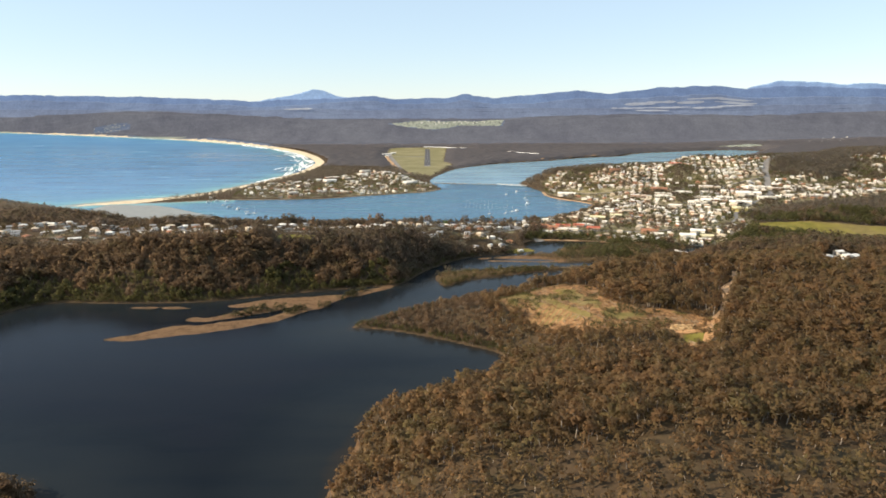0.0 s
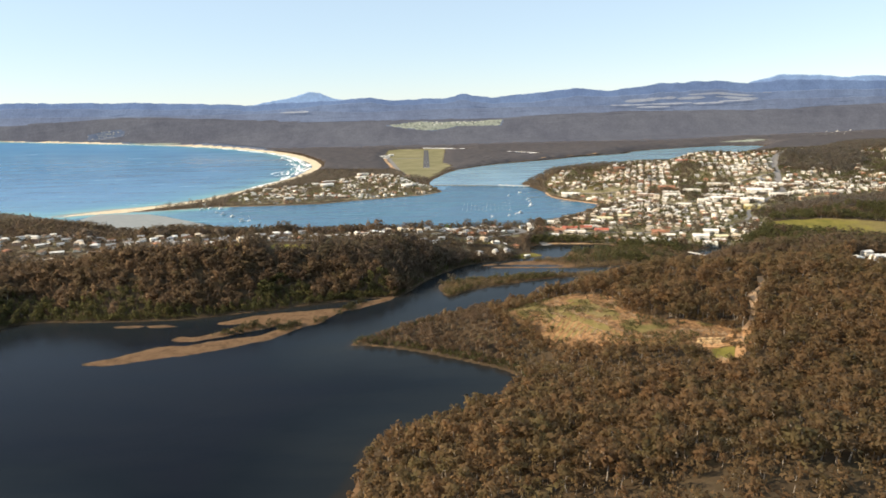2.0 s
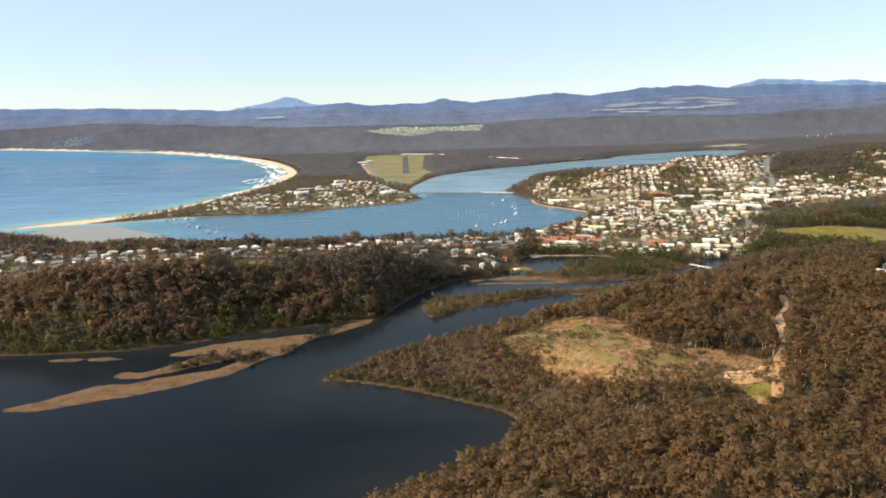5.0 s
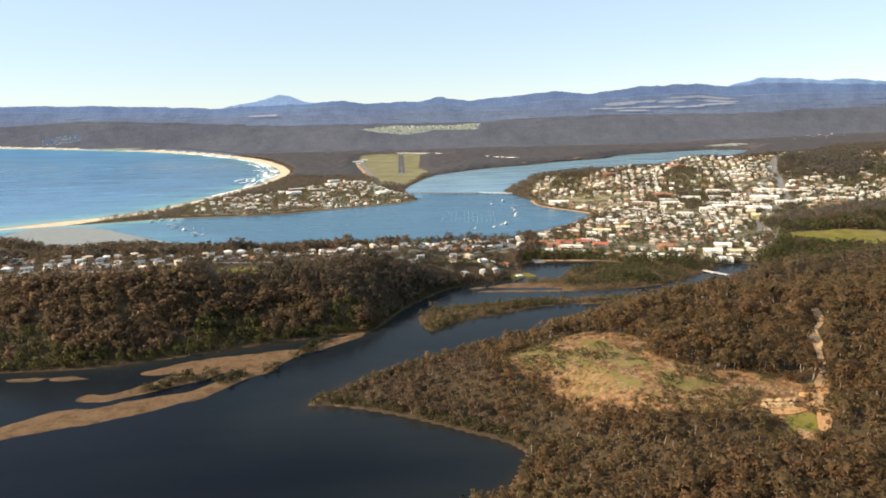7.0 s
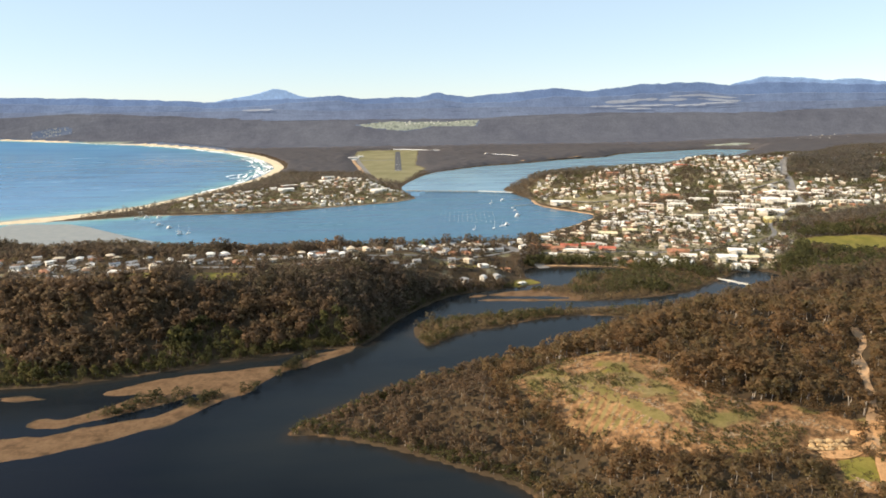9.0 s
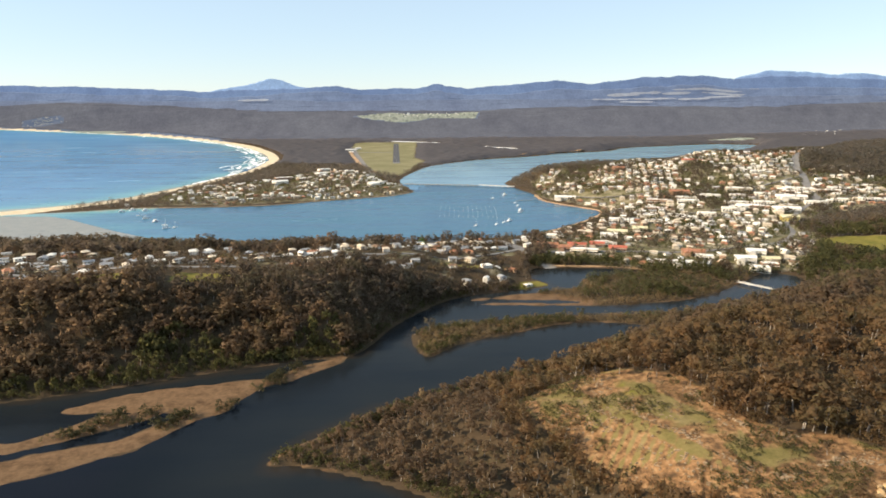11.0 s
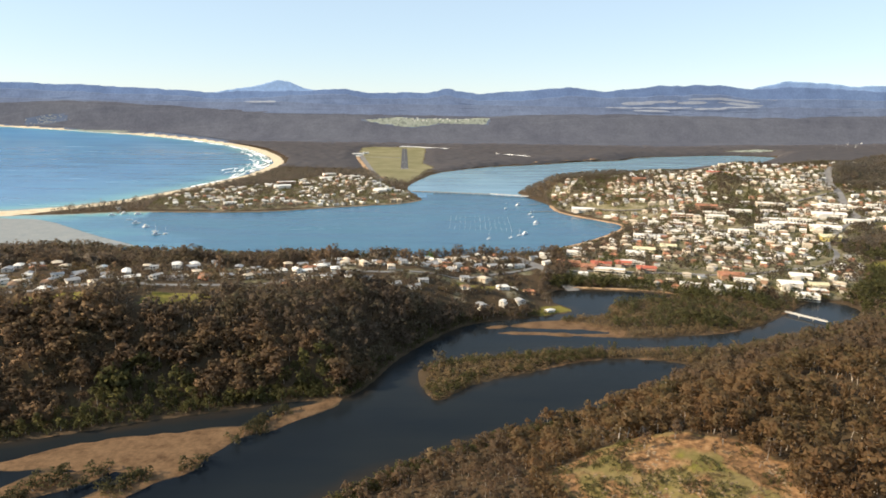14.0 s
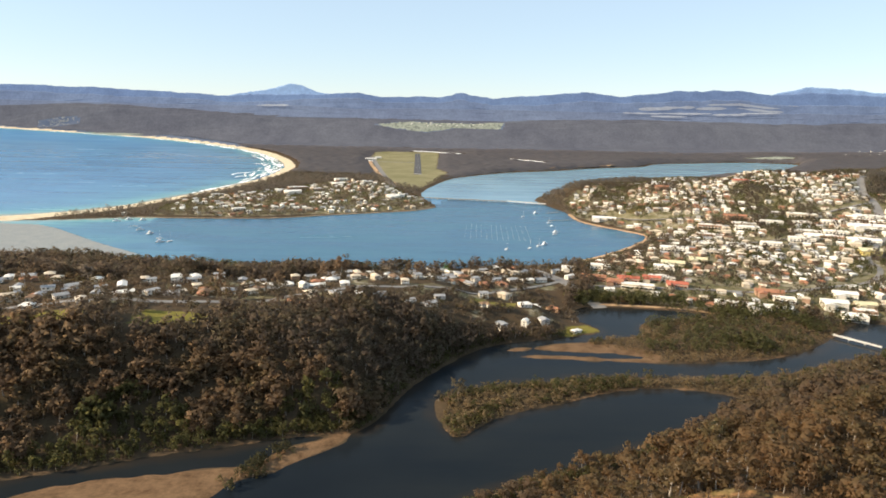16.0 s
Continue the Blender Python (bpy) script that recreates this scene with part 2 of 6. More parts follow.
LAKE_HILL = [(224, 1130), (196, 1150), (178, 1163), (200, 1175), (247, 1190), (255, 1215), (275, 1240), (352, 1262), (351, 1273),
             (294, 1292), (220, 1300), (197, 1284), (190, 1240), (207, 1203), (161, 1181), (121, 1169), (83, 1156), (51, 1129), (16, 1082),
             (-9, 1040), (-29, 990), (-48, 963), (-91, 955), (-132, 942), (-187, 926), (-238, 906), (-288, 891), (-335, 880), (-437, 878),
             (-503, 885), (-541, 870), (-565, 834), (-620, 800), (-900, 760)]
TOWN_SHORE = [(-12000, 1500), (-4000, 1500), (-1600, 1850), (-1217, 1870), (-1081, 1800), (-909, 1680), (-785, 1625), (-672, 1560), (-504, 1545), (-277, 1500),
              (-200, 1490), (-66, 1488), (51, 1500), (134, 1530), (175, 1530), (250, 1550), (312, 1595), (408, 1700), (464, 1802), (440, 1865),
              (395, 1932), (369, 1999), (372, 2100), (355, 2200), (335, 2310)]
TOP_LAKE = [(344, 2396), (399, 2499), (488, 2611), (695, 2788), (895, 3000), (1208, 3187), (1573, 3404), (1991, 3934), (2120, 4130), (1990, 4200),
            (1851, 4211), (1559, 4086), (1250, 3930), (1100, 3720), (806, 3563), (634, 3407), (377, 3247), (216, 3072), (116, 2913), (40, 2640),
            (15, 2500), (15, 2390)]
SPIT = [(40, 2249), (46, 2185), (-10, 2115), (-96, 2071), (-205, 2022), (-304, 1970), (-406, 1951), (-533, 1946), (-612, 1950), (-752, 1900),
        (-875, 1870), (-989, 1834)]
BEACH = [(-915, 1915), (-824, 1985), (-738, 2080), (-660, 2280), (-600, 2520), (-555, 2810), (-550, 3137), (-580, 3400), (-680, 3750), (-875, 4230),
         (-1130, 4670), (-1510, 5200), (-2050, 5780), (-2800, 6390), (-3640, 7000), (-4600, 7650), (-6500, 8500), (-12000, 9000)]
BARS = [
    [(-281, 859), (-253, 876), (-224, 893), (-187, 902), (-152, 907), (-117, 913), (-101, 914), (-126, 883), (-135, 864), (-141, 845), (-163, 842), (-190, 851), (-210, 849),
     (-238, 857), (-261, 854)],
    [(-385, 728), (-345, 752), (-316, 778), (-292, 781), (-272, 783), (-258, 793), (-230, 800), (-206, 810), (-192, 823), (-174, 844), (-147, 845), (-157, 836), (-174, 813),
     (-191, 793), (-210, 783), (-230, 768), (-261, 753), (-278, 746), (-295, 741), (-315, 734), (-345, 724)],
    [(-310, 802), (-300, 813), (-281, 812), (-253, 833), (-235, 850), (-211, 851), (-190, 851), (-205, 835), (-229, 821), (-251, 807), (-270, 799), (-284, 791), (-304, 796)],
    [(-111, 905), (-98, 934), (-73, 950), (-49, 963), (-59, 942), (-82, 920), (-97, 906)],
    [(-430, 855), (-380, 860), (-325, 856), (-325, 850), (-390, 852)],
    [(74, 1120), (110, 1118), (180, 1112), (240, 1106), (238, 1116), (160, 1123), (100, 1127)],
    [(120, 1146), (150, 1160), (186, 1164), (232, 1136), (232, 1126), (180, 1134), (140, 1139)],
    [(84, 1136), (98, 1148), (116, 1146), (104, 1136)]]
SHOAL = [(-900, 1852), (-844, 1850), (-759, 1838), (-700, 1795), (-643, 1740), (-580, 1680), (-521, 1628), (-455, 1575), (-504, 1535), (-669, 1550), (-790, 1620), (-915, 1690)]
CLEARING = [(84, 792), (92, 806), (112, 822), (138, 832), (165, 830), (190, 820), (214, 802), (224, 782), (211, 752), (226, 728), (245, 717), (268, 706), (288, 702), (302, 684),
            (318, 682), (326, 666), (301, 632), (276, 606), (256, 604), (262, 634), (240, 650), (202, 648), (168, 668), (146, 694), (130, 706), (110, 750), (92, 776)]
MARSH = [(130, 3270), (330, 3310), (640, 3500), (820, 3640), (1060, 3830), (800, 4050), (300, 4150), (110, 4000)]
YARD = [(243, 657), (288, 690), (318, 706), (300, 640), (252, 632)]
TRACK = [(298, 642), (322, 676), (337, 700), (345, 714), (358, 740), (368, 762), (385, 778), (396, 798), (402, 814)]
RIDGE_TOWN = [(-830, 1130), (-700, 1085), (-620, 1045), (-480, 1025), (-330, 1035), (-200, 1065), (-70, 1165), (50, 1165), (165, 1195), (185, 1310), (230, 1400), (220, 1500), (0, 1465),
              (-250, 1300), (-500, 1270), (-650, 1330), (-840, 1330)]
TOWN = [(240, 1345), (300, 1320), (450, 1260), (590, 1252), (715, 1385), (750, 1475), (745, 1560), (900, 1600), (1400, 1700), (1550, 2200), (1250, 2420),
        (1000, 2620), (800, 2600), (580, 2400), (400, 2270), (380, 2090), (388, 2000), (475, 1850), (440, 1700), (335, 1590), (260, 1530)]
SPIT_TOWN = [(-590, 1985), (-400, 1970), (-200, 2040), (0, 2135), (28, 2190), (5, 2380), (-60, 2500), (-130, 2690), (-270, 2780), (-330, 2600), (-420, 2430), (-540, 2300), (-605, 2210), (-600, 2060)]
GROVES = [[(1055, 2000), (1085, 2080), (1200, 2250), (1480, 2300), (1345, 2030), (1190, 1890), (1150, 1960)],
          [(773, 2105), (864, 2139), (812, 1903), (875, 1908), (738, 1666), (640, 1628), (665, 1766), (681, 1891)],
          [(939, 1839), (1188, 2227), (1308, 2344), (1359, 2252), (1103, 1908), (1009, 1867)],
          [(1109, 2347), (1317, 2688), (1527, 2897), (1518, 2730), (1281, 2358), (1165, 2285)],
          [(409, 2122), (542, 2394), (747, 2707), (824, 2657), (729, 2388), (598, 2250), (469, 2130)],
          [(873, 1644), (954, 1696), (784, 1467), (642, 1421), (667, 1475), (764, 1534)],
          [(414, 1412), (452, 1428), (464, 1395), (433, 1336), (399, 1335)], [(560, 1600), (595, 1618), (559, 1525), (518, 1505)],
          [(1330, 2300), (1560, 2420), (1500, 2100), (1330, 1850), (1092, 1858)]]
AIRFIELD = [(-250, 4480), (-200, 4560), (130, 4560), (80, 3334), (120, 3170), (62, 2850), (10, 2610), (-70, 2600), (-187, 3274), (-240, 3750)]
FIELDS = [[(706, 1396), (780, 1416), (845, 1410), (950, 1368), (1150, 1330), (1150, 1180), (868, 1236), (800, 1275), (735, 1312)],
          [(470, 2000), (560, 2010), (570, 1975), (480, 1960)],
          [(1900, 4330), (2060, 4260), (2160, 4240), (2230, 4330), (2180, 4420), (2000, 4440)],
          [(-380, 6350), (-200, 6600), (-60, 6800), (150, 6600), (400, 6750), (800, 6850), (700, 6200), (300, 6250), (60, 5900), (-150, 6050)]]
LAWNS = [[(-345, 1012), (-290, 1024), (-280, 1050), (-350, 1048)], [(-240, 1030), (-190, 1045), (-180, 1072), (-240, 1070)],
         [(160, 1182), (207, 1202), (195, 1222), (165, 1205)], [(270, 639), (295, 638), (281, 613), (260, 617)], [(60, 1230), (110, 1225), (115, 1255), (70, 1262)]]
LAGOONS = [[(-45, 4600), (-45, 4690), (120, 4650), (285, 4520), (285, 4430), (120, 4520)], [(490, 4060), (500, 4130), (600, 4010), (680, 3900), (650, 3840), (570, 3950)]]
MUD = [(196, 1148), (178, 1163), (190, 1166), (236, 1140), (250, 1118), (232, 1112)]


def curve_through(points, closed=True, steps=4):
    """Rounds a plan outline: a Catmull-Rom curve through its corners."""
    p = np.array(points, float)
    n = len(p)
    out = []
    for i in range(n if closed else n - 1):
        a, b, c, d = (p[(i + k) % n] if closed else p[min(max(i + k, 0), n - 1)] for k in (-1, 0, 1, 2))
        for s in range(steps):
            t = s / steps
            out.append(0.5 * (2 * b + (c - a) * t + (2 * a - 5 * b + 4 * c - d) * t * t + (3 * b - a - 3 * c + d) * t ** 3))
    if not closed:
        out.append(p[-1])
    return np.array(out)


def inside_depth(xy, poly):
    """Metres inside a closed outline; negative outside."""
    best = np.full(len(xy), 1e18)
    odd = np.zeros(len(xy), bool)
    x, y = xy[:, 0], xy[:, 1]
    for (ax, ay), (bx, by) in zip(poly, np.roll(poly, -1, 0)):
        ex, ey = bx - ax, by - ay
        px, py = x - ax, y - ay
        t = np.clip((px * ex + py * ey) / (ex * ex + ey * ey + 1e-9), 0, 1)
        best = np.minimum(best, (px - ex * t) ** 2 + (py - ey * t) ** 2)
        if ey:
            cross = ((ay > y) != (by > y)) & (px < ex * (y - ay) / ey)
            odd ^= cross
    return np.where(odd, 1, -1) * np.sqrt(best)


def value_noise(xy, size, seed=0):
    """Soft random heights from -1 to 1, over patches of the given size."""
    g = xy / size
    i = np.floor(g).astype(np.int64)
    f = g - i
    f = f * f * (3 - 2 * f)

    def corner(a, b):
        h = (i[:, 0] + a) * 374761393 + (i[:, 1] + b) * 668265263 + seed * 974634777
        h = (h ^ (h >> 13)) * 1274126177
        return ((h ^ (h >> 16)) & 0xffff) / 32767.5 - 1

    top = corner(0, 0) * (1 - f[:, 0]) + corner(1, 0) * f[:, 0]
    low = corner(0, 1) * (1 - f[:, 0]) + corner(1, 1) * f[:, 0]
    return top * (1 - f[:, 1]) + low * f[:, 1]


def soft(a):
    a = np.clip(a, 0, 1)
    return a * a * (3 - 2 * a)


LAKE_LINE = curve_through(LAKE_NEAR + LAKE_ISLE + LAKE_HILL, steps=3)
SEA_LINE = curve_through(TOWN_SHORE + TOP_LAKE + SPIT + BEACH, steps=3)
BEACH_LINE = curve_through([SPIT[-1]] + BEACH, False, 4)
BAR_LINES = [curve_through(b, steps=3) for b in BARS]

RIDGE_TOPS = [(-560, 1000, 42), (-420, 1010, 60), (-300, 1050, 66), (-210, 1080, 58), (-130, 1150, 47), (-60, 1215, 43), (0, 1270, 40), (90, 1190, 26),
              (110, 1290, 14), (160, 1230, 18), (-300, 1250, 38), (-150, 1350, 18), (-500, 1250, 40), (-700, 1200, 45), (-900, 1400, 32), (0, 1400, 9), (200, 1400, 8),
              (-400, 1400, 9), (-600, 1420, 9), (-250, 1430, 6)]
FOREST_TOPS = [(120, 720, 25), (205, 757, 43), (155, 826, 38), (88, 790, 30), (122, 812, 33), (195, 800, 42), (226, 783, 43), (235, 850, 40), (180, 870, 30), (317, 666, 33), (290, 690, 33), (250, 600, 30), (265, 566, 30), (329, 593, 38), (358, 600, 50), (412, 644, 60), (316, 722, 40),
               (331, 768, 49), (350, 735, 54), (374, 768, 58), (343, 834, 53), (404, 824, 56), (240, 840, 42), (374, 1026, 11), (400, 950, 36), (310, 495, 50), (240, 432, 50),
               (258, 400, 56), (500, 800, 60), (520, 640, 66), (600, 400, 70), (500, 950, 44), (650, 700, 64), (620, 900, 50), (700, 1000, 36), (150, 560, 18), (0, 790, 10), (350, 1080, 10), (100, 850, 12), (900, 800, 56), (120, 1040, 3), (300, 1180, 3), (-300, 350, 15)]
TOWN_TOPS = [(407, 1433, 15), (577, 1573, 18), (712, 1694, 30), (470, 1227, 10), (376, 1440, 12), (470, 2080, 26), (490, 2172, 36), (545, 2330, 44), (658, 2114, 60), (659, 2191, 70),
             (711, 1840, 40), (561, 1600, 19), (884, 2070, 74), (873, 2128, 84), (933, 2187, 104), (987, 2089, 96), (1108, 2147, 104), (1270, 2308, 94), (1065, 1969, 68),
             (886, 1706, 38), (968, 1518, 34), (594, 1277, 14), (1340, 2270, 106), (1100, 1800, 45), (1300, 1500, 38), (1400, 1800, 62), (1600, 2300, 112), (450, 1800, 15),
             (400, 2150, 14), (640, 2480, 38), (760, 2330, 66), (900, 2480, 50), (1150, 2560, 46), (900, 2760, 14), (1100, 2900, 9), (1280, 2840, 24), (1000, 1400, 14), (800, 1500, 16), (650, 1300, 11), (1000, 1150, 12),
             (850, 1260, 9), (1500, 1000, 35), (1450, 2600, 76), (1900, 2700, 95), (1500, 3100, 20)]
FLAT_TOPS = [(-300, 2200, 6), (-600, 2050, 4), (0, 2300, 4), (-400, 2600, 6), (0, 3000, 2), (0, 3600, 2), (0, 4300, 3), (-300, 3500, 6), (500, 4000, 4),
             (1500, 4600, 10), (2500, 4000, 30), (2000, 3200, 30), (-900, 4800, 8), (-2500, 6800, 10), (-5000, 8500, 15), (0, 5200, 8), (3500, 3500, 90)]
TOPS = np.array(RIDGE_TOPS + FOREST_TOPS + TOWN_TOPS + FLAT_TOPS, float)

# skyline of the far hills: side slope from the approach line, and rise over the eye
NEAR_HILLS = [(-0.9, -.012), (-0.574, -.0073), (-0.495, -.0026), (-0.431, -.0015), (-0.335, -.0068), (-0.255, -.0126), (-0.173, -.0177), (-0.09, -.0154), (-0.006, -.0147),
              (0.121, -.0174), (0.207, -.0126), (0.337, -.0102), (0.515, -.0114), (0.65, -.0073), (0.757, -.0017), (1.1, 0.0)]
BACK_HILLS = [(-0.9, .003), (-0.572, .0031), (-0.415, .0021), (-0.254, .002), (-0.172, .0044), (-0.089, .0011), (-0.006, .0035), (0.121, .0042), (0.25, .0041),
              (0.381, .004), (0.513, .0082), (0.648, .009), (0.756, .0086), (1.1, .009)]
EYE = np.array((0.0, 250.0, 250.0))


def water_gap(xy):
    """Metres from the nearest water; negative in it. Bars count as land."""
    gap = np.minimum(-inside_depth(xy, LAKE_LINE), -inside_depth(xy, SEA_LINE))
    return gap


def ground_height(xy):
    gap = water_gap(xy)
    top = np.zeros(len(xy))
    total = np.zeros(len(xy))
    for x, y, z in TOPS:
        w = 1 / ((xy[:, 0] - x) ** 2 + (xy[:, 1] - y) ** 2 + 55.0 ** 2) ** 2
        top += w * z
        total += w
    top /= total
    rough = value_noise(xy, 90, 3) * 3.0 + value_noise(xy, 33, 5) * 1.2
    top = np.maximum(top + rough * soft(top / 25), 0.8)
    away = xy[:, 1] - EYE[1]
    side = xy[:, 0] / np.maximum(away, 1)
    near = np.interp(side, *np.array(NEAR_HILLS).T)
    at = np.interp(side, [-0.7, -0.55, -0.15, 0.8], [9800, 9300, 6600, 6400])
    wob = value_noise(xy, 900, 9) * 20 + value_noise(xy, 380, 10) * 16 + value_noise(xy, 170, 12) * 8
    hill = (EYE[2] + near * at - 12) * soft((away - (at - 1900)) / 1900)
    top = np.where(away > 3500, np.maximum(top, hill) + wob * soft((away - 5000) / 1500), top)
    bluff = soft((xy[:, 0] + 150) / 60) * soft((190 - xy[:, 0]) / 60) * ((xy[:, 1] > 985 + (xy[:, 0] + 10) * 0.84) & (xy[:, 1] < 1260) & (xy[:, 1] > 955))
    z = 0.5 + (top - 0.5) * soft(gap / (115 - 52 * bluff) + 0.02)     # the hill falls steeply to the river
    z = np.where(gap > 0, np.minimum(z, 0.15 + gap * 0.6), np.maximum(-3.0, gap * 0.12) - 0.15)
    for line in BAR_LINES:
        d = inside_depth(xy, line) + value_noise(xy, 24, 71) * 2.5 + value_noise(xy, 11, 72) * 2.5      # ragged, with small inlets
        z = np.where(d > -6, np.maximum(z, np.clip(d * 0.10, -0.6, 0.7)), z)
    d = inside_depth(xy, np.array(SHOAL, float))
    z = np.where(d > -20, np.maximum(z, np.clip(d * 0.03, -0.6, 0.12)), z)
    d = inside_depth(xy, np.array(AIRFIELD, float))
    z = np.where(d > 0, np.minimum(z, 2.0), z)
    return z, gap


def squeeze(v):
    """Draws land farther than 3.6 km in towards the eye along its line of sight, so that the horizon stays within five kilometres."""
    r = v[:, 1] - EYE[1]
    d = np.maximum(r - 3600, 0)
    k = np.where(d > 0, (3600 + d / (1 + d / 1000)) / np.maximum(r, 1), 1.0)
    return EYE + (v - EYE) * k[:, None]


def mesh_of(name, verts, faces, mats=(), index=None, smooth=False):
    """A mesh from arrays: faces all of one size."""
    me = bpy.data.meshes.new(name)
    faces = np.asarray(faces)
    n, k = faces.shape
    me.vertices.add(len(verts))
    me.vertices.foreach_set("co", np.asarray(verts, np.float32).ravel())
    me.loops.add(n * k)
    me.loops.foreach_set("vertex_index", faces.astype(np.int32).ravel())
    me.polygons.add(n)
    me.polygons.foreach_set("loop_start", np.arange(0, n * k, k, dtype=np.int32))
    if index is not None:
        me.polygons.foreach_set("material_index", np.asarray(index, np.int32))
    me.polygons.foreach_set("use_smooth", np.full(n, smooth, bool))
    for m in mats:
        me.materials.append(m)
    me.update(calc_edges=True)
    return me


def grid_faces(rows, cols):
    a = (np.arange(rows - 1)[:, None] * cols + np.arange(cols - 1)[None]).ravel()
    return np.stack([a, a + 1, a + cols + 1, a + cols], 1)


def fan_grid(ys, columns, spread, least):
    u = np.linspace(-1, 1, columns)
    u = u * (0.62 + 0.38 * u * u) * spread
    x = u[None] * np.maximum(ys + 380, least)[:, None]
    return np.stack([x, np.repeat(ys[:, None], columns, 1)], 2).reshape(-1, 2)


def add_cover(me, name, value):
    a = me.attributes.new(name, 'FLOAT', 'POINT')
    a.data.foreach_set("value", np.asarray(value, np.float32))


# ---- ground: one sheet to the horizon ----
def build_ground():
    ys = np.concatenate([np.arange(-1500, 360, 60), np.arange(360, 1420, 6), np.arange(1420, 2500, 11), np.arange(2500, 4700, 24), np.arange(4700, 14000, 130), np.geomspace(14200, 60000, 8)])
    cols = 430
    xy = fan_grid(ys, cols, 1.25, 700)
    z, gap = ground_height(xy)
    me = mesh_of("ground", squeeze(np.column_stack([xy, z])), grid_faces(len(ys), cols), [GROUND], smooth=True)

    def region(polys, soften=8.0):
        best = np.full(len(xy), -1e9)
        for p in polys:
            best = np.maximum(best, inside_depth(xy, np.array(p, float)))
        return np.clip(0.5 + best / soften * 0.5, 0, 1)

    beach = np.full(len(xy), 1e9)
    for a, b in zip(BEACH_LINE[:-1], BEACH_LINE[1:]):
        e = b - a
        t = np.clip(((xy - a) @ e) / (e @ e), 0, 1)
        beach = np.minimum(beach, np.hypot(*(xy - a - t[:, None] * e).T))
    width = np.interp(xy[:, 1], [1800, 1900, 2300, 3000, 3600, 6000, 9000], [85, 75, 32, 46, 46, 70, 110])
    sand = np.clip(0.5 + (width - beach) / 16, 0, 1)
    mud = np.maximum(region(BARS + [MUD], 5), np.where((gap < 3.5) & (gap > -3) & (xy[:, 1] < 1350), np.where((xy[:, 0] > -45) & (xy[:, 0] < 130) & (xy[:, 1] > 970), 0.02, 0.47) + 0.3 * value_noise(xy, 60, 23), 0))
    add_cover(me, "wet", region([SHOAL], 10))
    add_cover(me, "sand", sand)
    add_cover(me, "mud", mud)
    cleared = inside_depth(xy, np.array(CLEARING, float))
    rim = soft(1 - np.abs(cleared - 6) / 22)
    ledge = np.cos(2 * np.pi * (z / 3.6 + 0.35 * value_noise(xy, 30, 29))) * (xy[:, 1] < 770)        # bare earth along the contours of the slope
    scar = np.clip(1.2 - np.hypot((xy[:, 0] - 205) / 14, (xy[:, 1] - 776) / 26), 0, 1)
    add_cover(me, "soil", (np.clip(region([CLEARING], 14) * 1.7, 0, 1) * (np.where(xy[:, 1] < 752, 0.52, 0.40) + 0.24 * rim + 0.30 * ledge + 0.5 * scar + 0.18 * value_noise(xy, 34, 21) + 0.22 * value_noise(xy, 9, 22)) + region([YARD], 6) * 0.5) * (1 - region([LAWNS[3]], 6)) + np.where((xy[:, 0] > 120) & (xy[:, 0] < 700) & (xy[:, 1] > 690) & (xy[:, 1] < 1000), np.clip(value_noise(xy, 38, 104) + 0.4 * value_noise(xy, 15, 105) - 0.35, 0, 0.6), 0))
    add_cover(me, "grass", np.maximum(np.maximum(region(FIELDS[:2], 14), region([MARSH], 40) * (0.16 + 0.3 * value_noise(xy, 90, 26))), region([CLEARING], 10)))
    green_top = np.clip(1.1 - np.hypot((xy[:, 0] - 158) / 70, (xy[:, 1] - 788) / 50), 0, 1) * (cleared > 8) * (0.42 + 0.4 * value_noise(xy, 17, 24) + 0.3 * value_noise(xy, 7, 28))
    add_cover(me, "lawn", np.maximum(green_top, np.maximum(region(LAWNS, 10), region(FIELDS[:1], 12) * (0.55 + 0.4 * value_noise(xy, 130, 25)))))
    add_cover(me, "turf", region([AIRFIELD], 30))
    add_cover(me, "paddock", region(FIELDS[2:], 30))
    # painted haze colour comes in past 4.5 km
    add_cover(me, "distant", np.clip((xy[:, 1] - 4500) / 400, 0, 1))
    add_cover(me, "town", np.maximum(region([TOWN, SPIT_TOWN], 30), region([RIDGE_TOWN], 30) * (0.35 + 0.4 * value_noise(xy, 35, 27))))
    ob = new("ground", me)
    return tagged(ob, "rolling coastal ground with scrub, grass and sand", "ground", kind="structure")


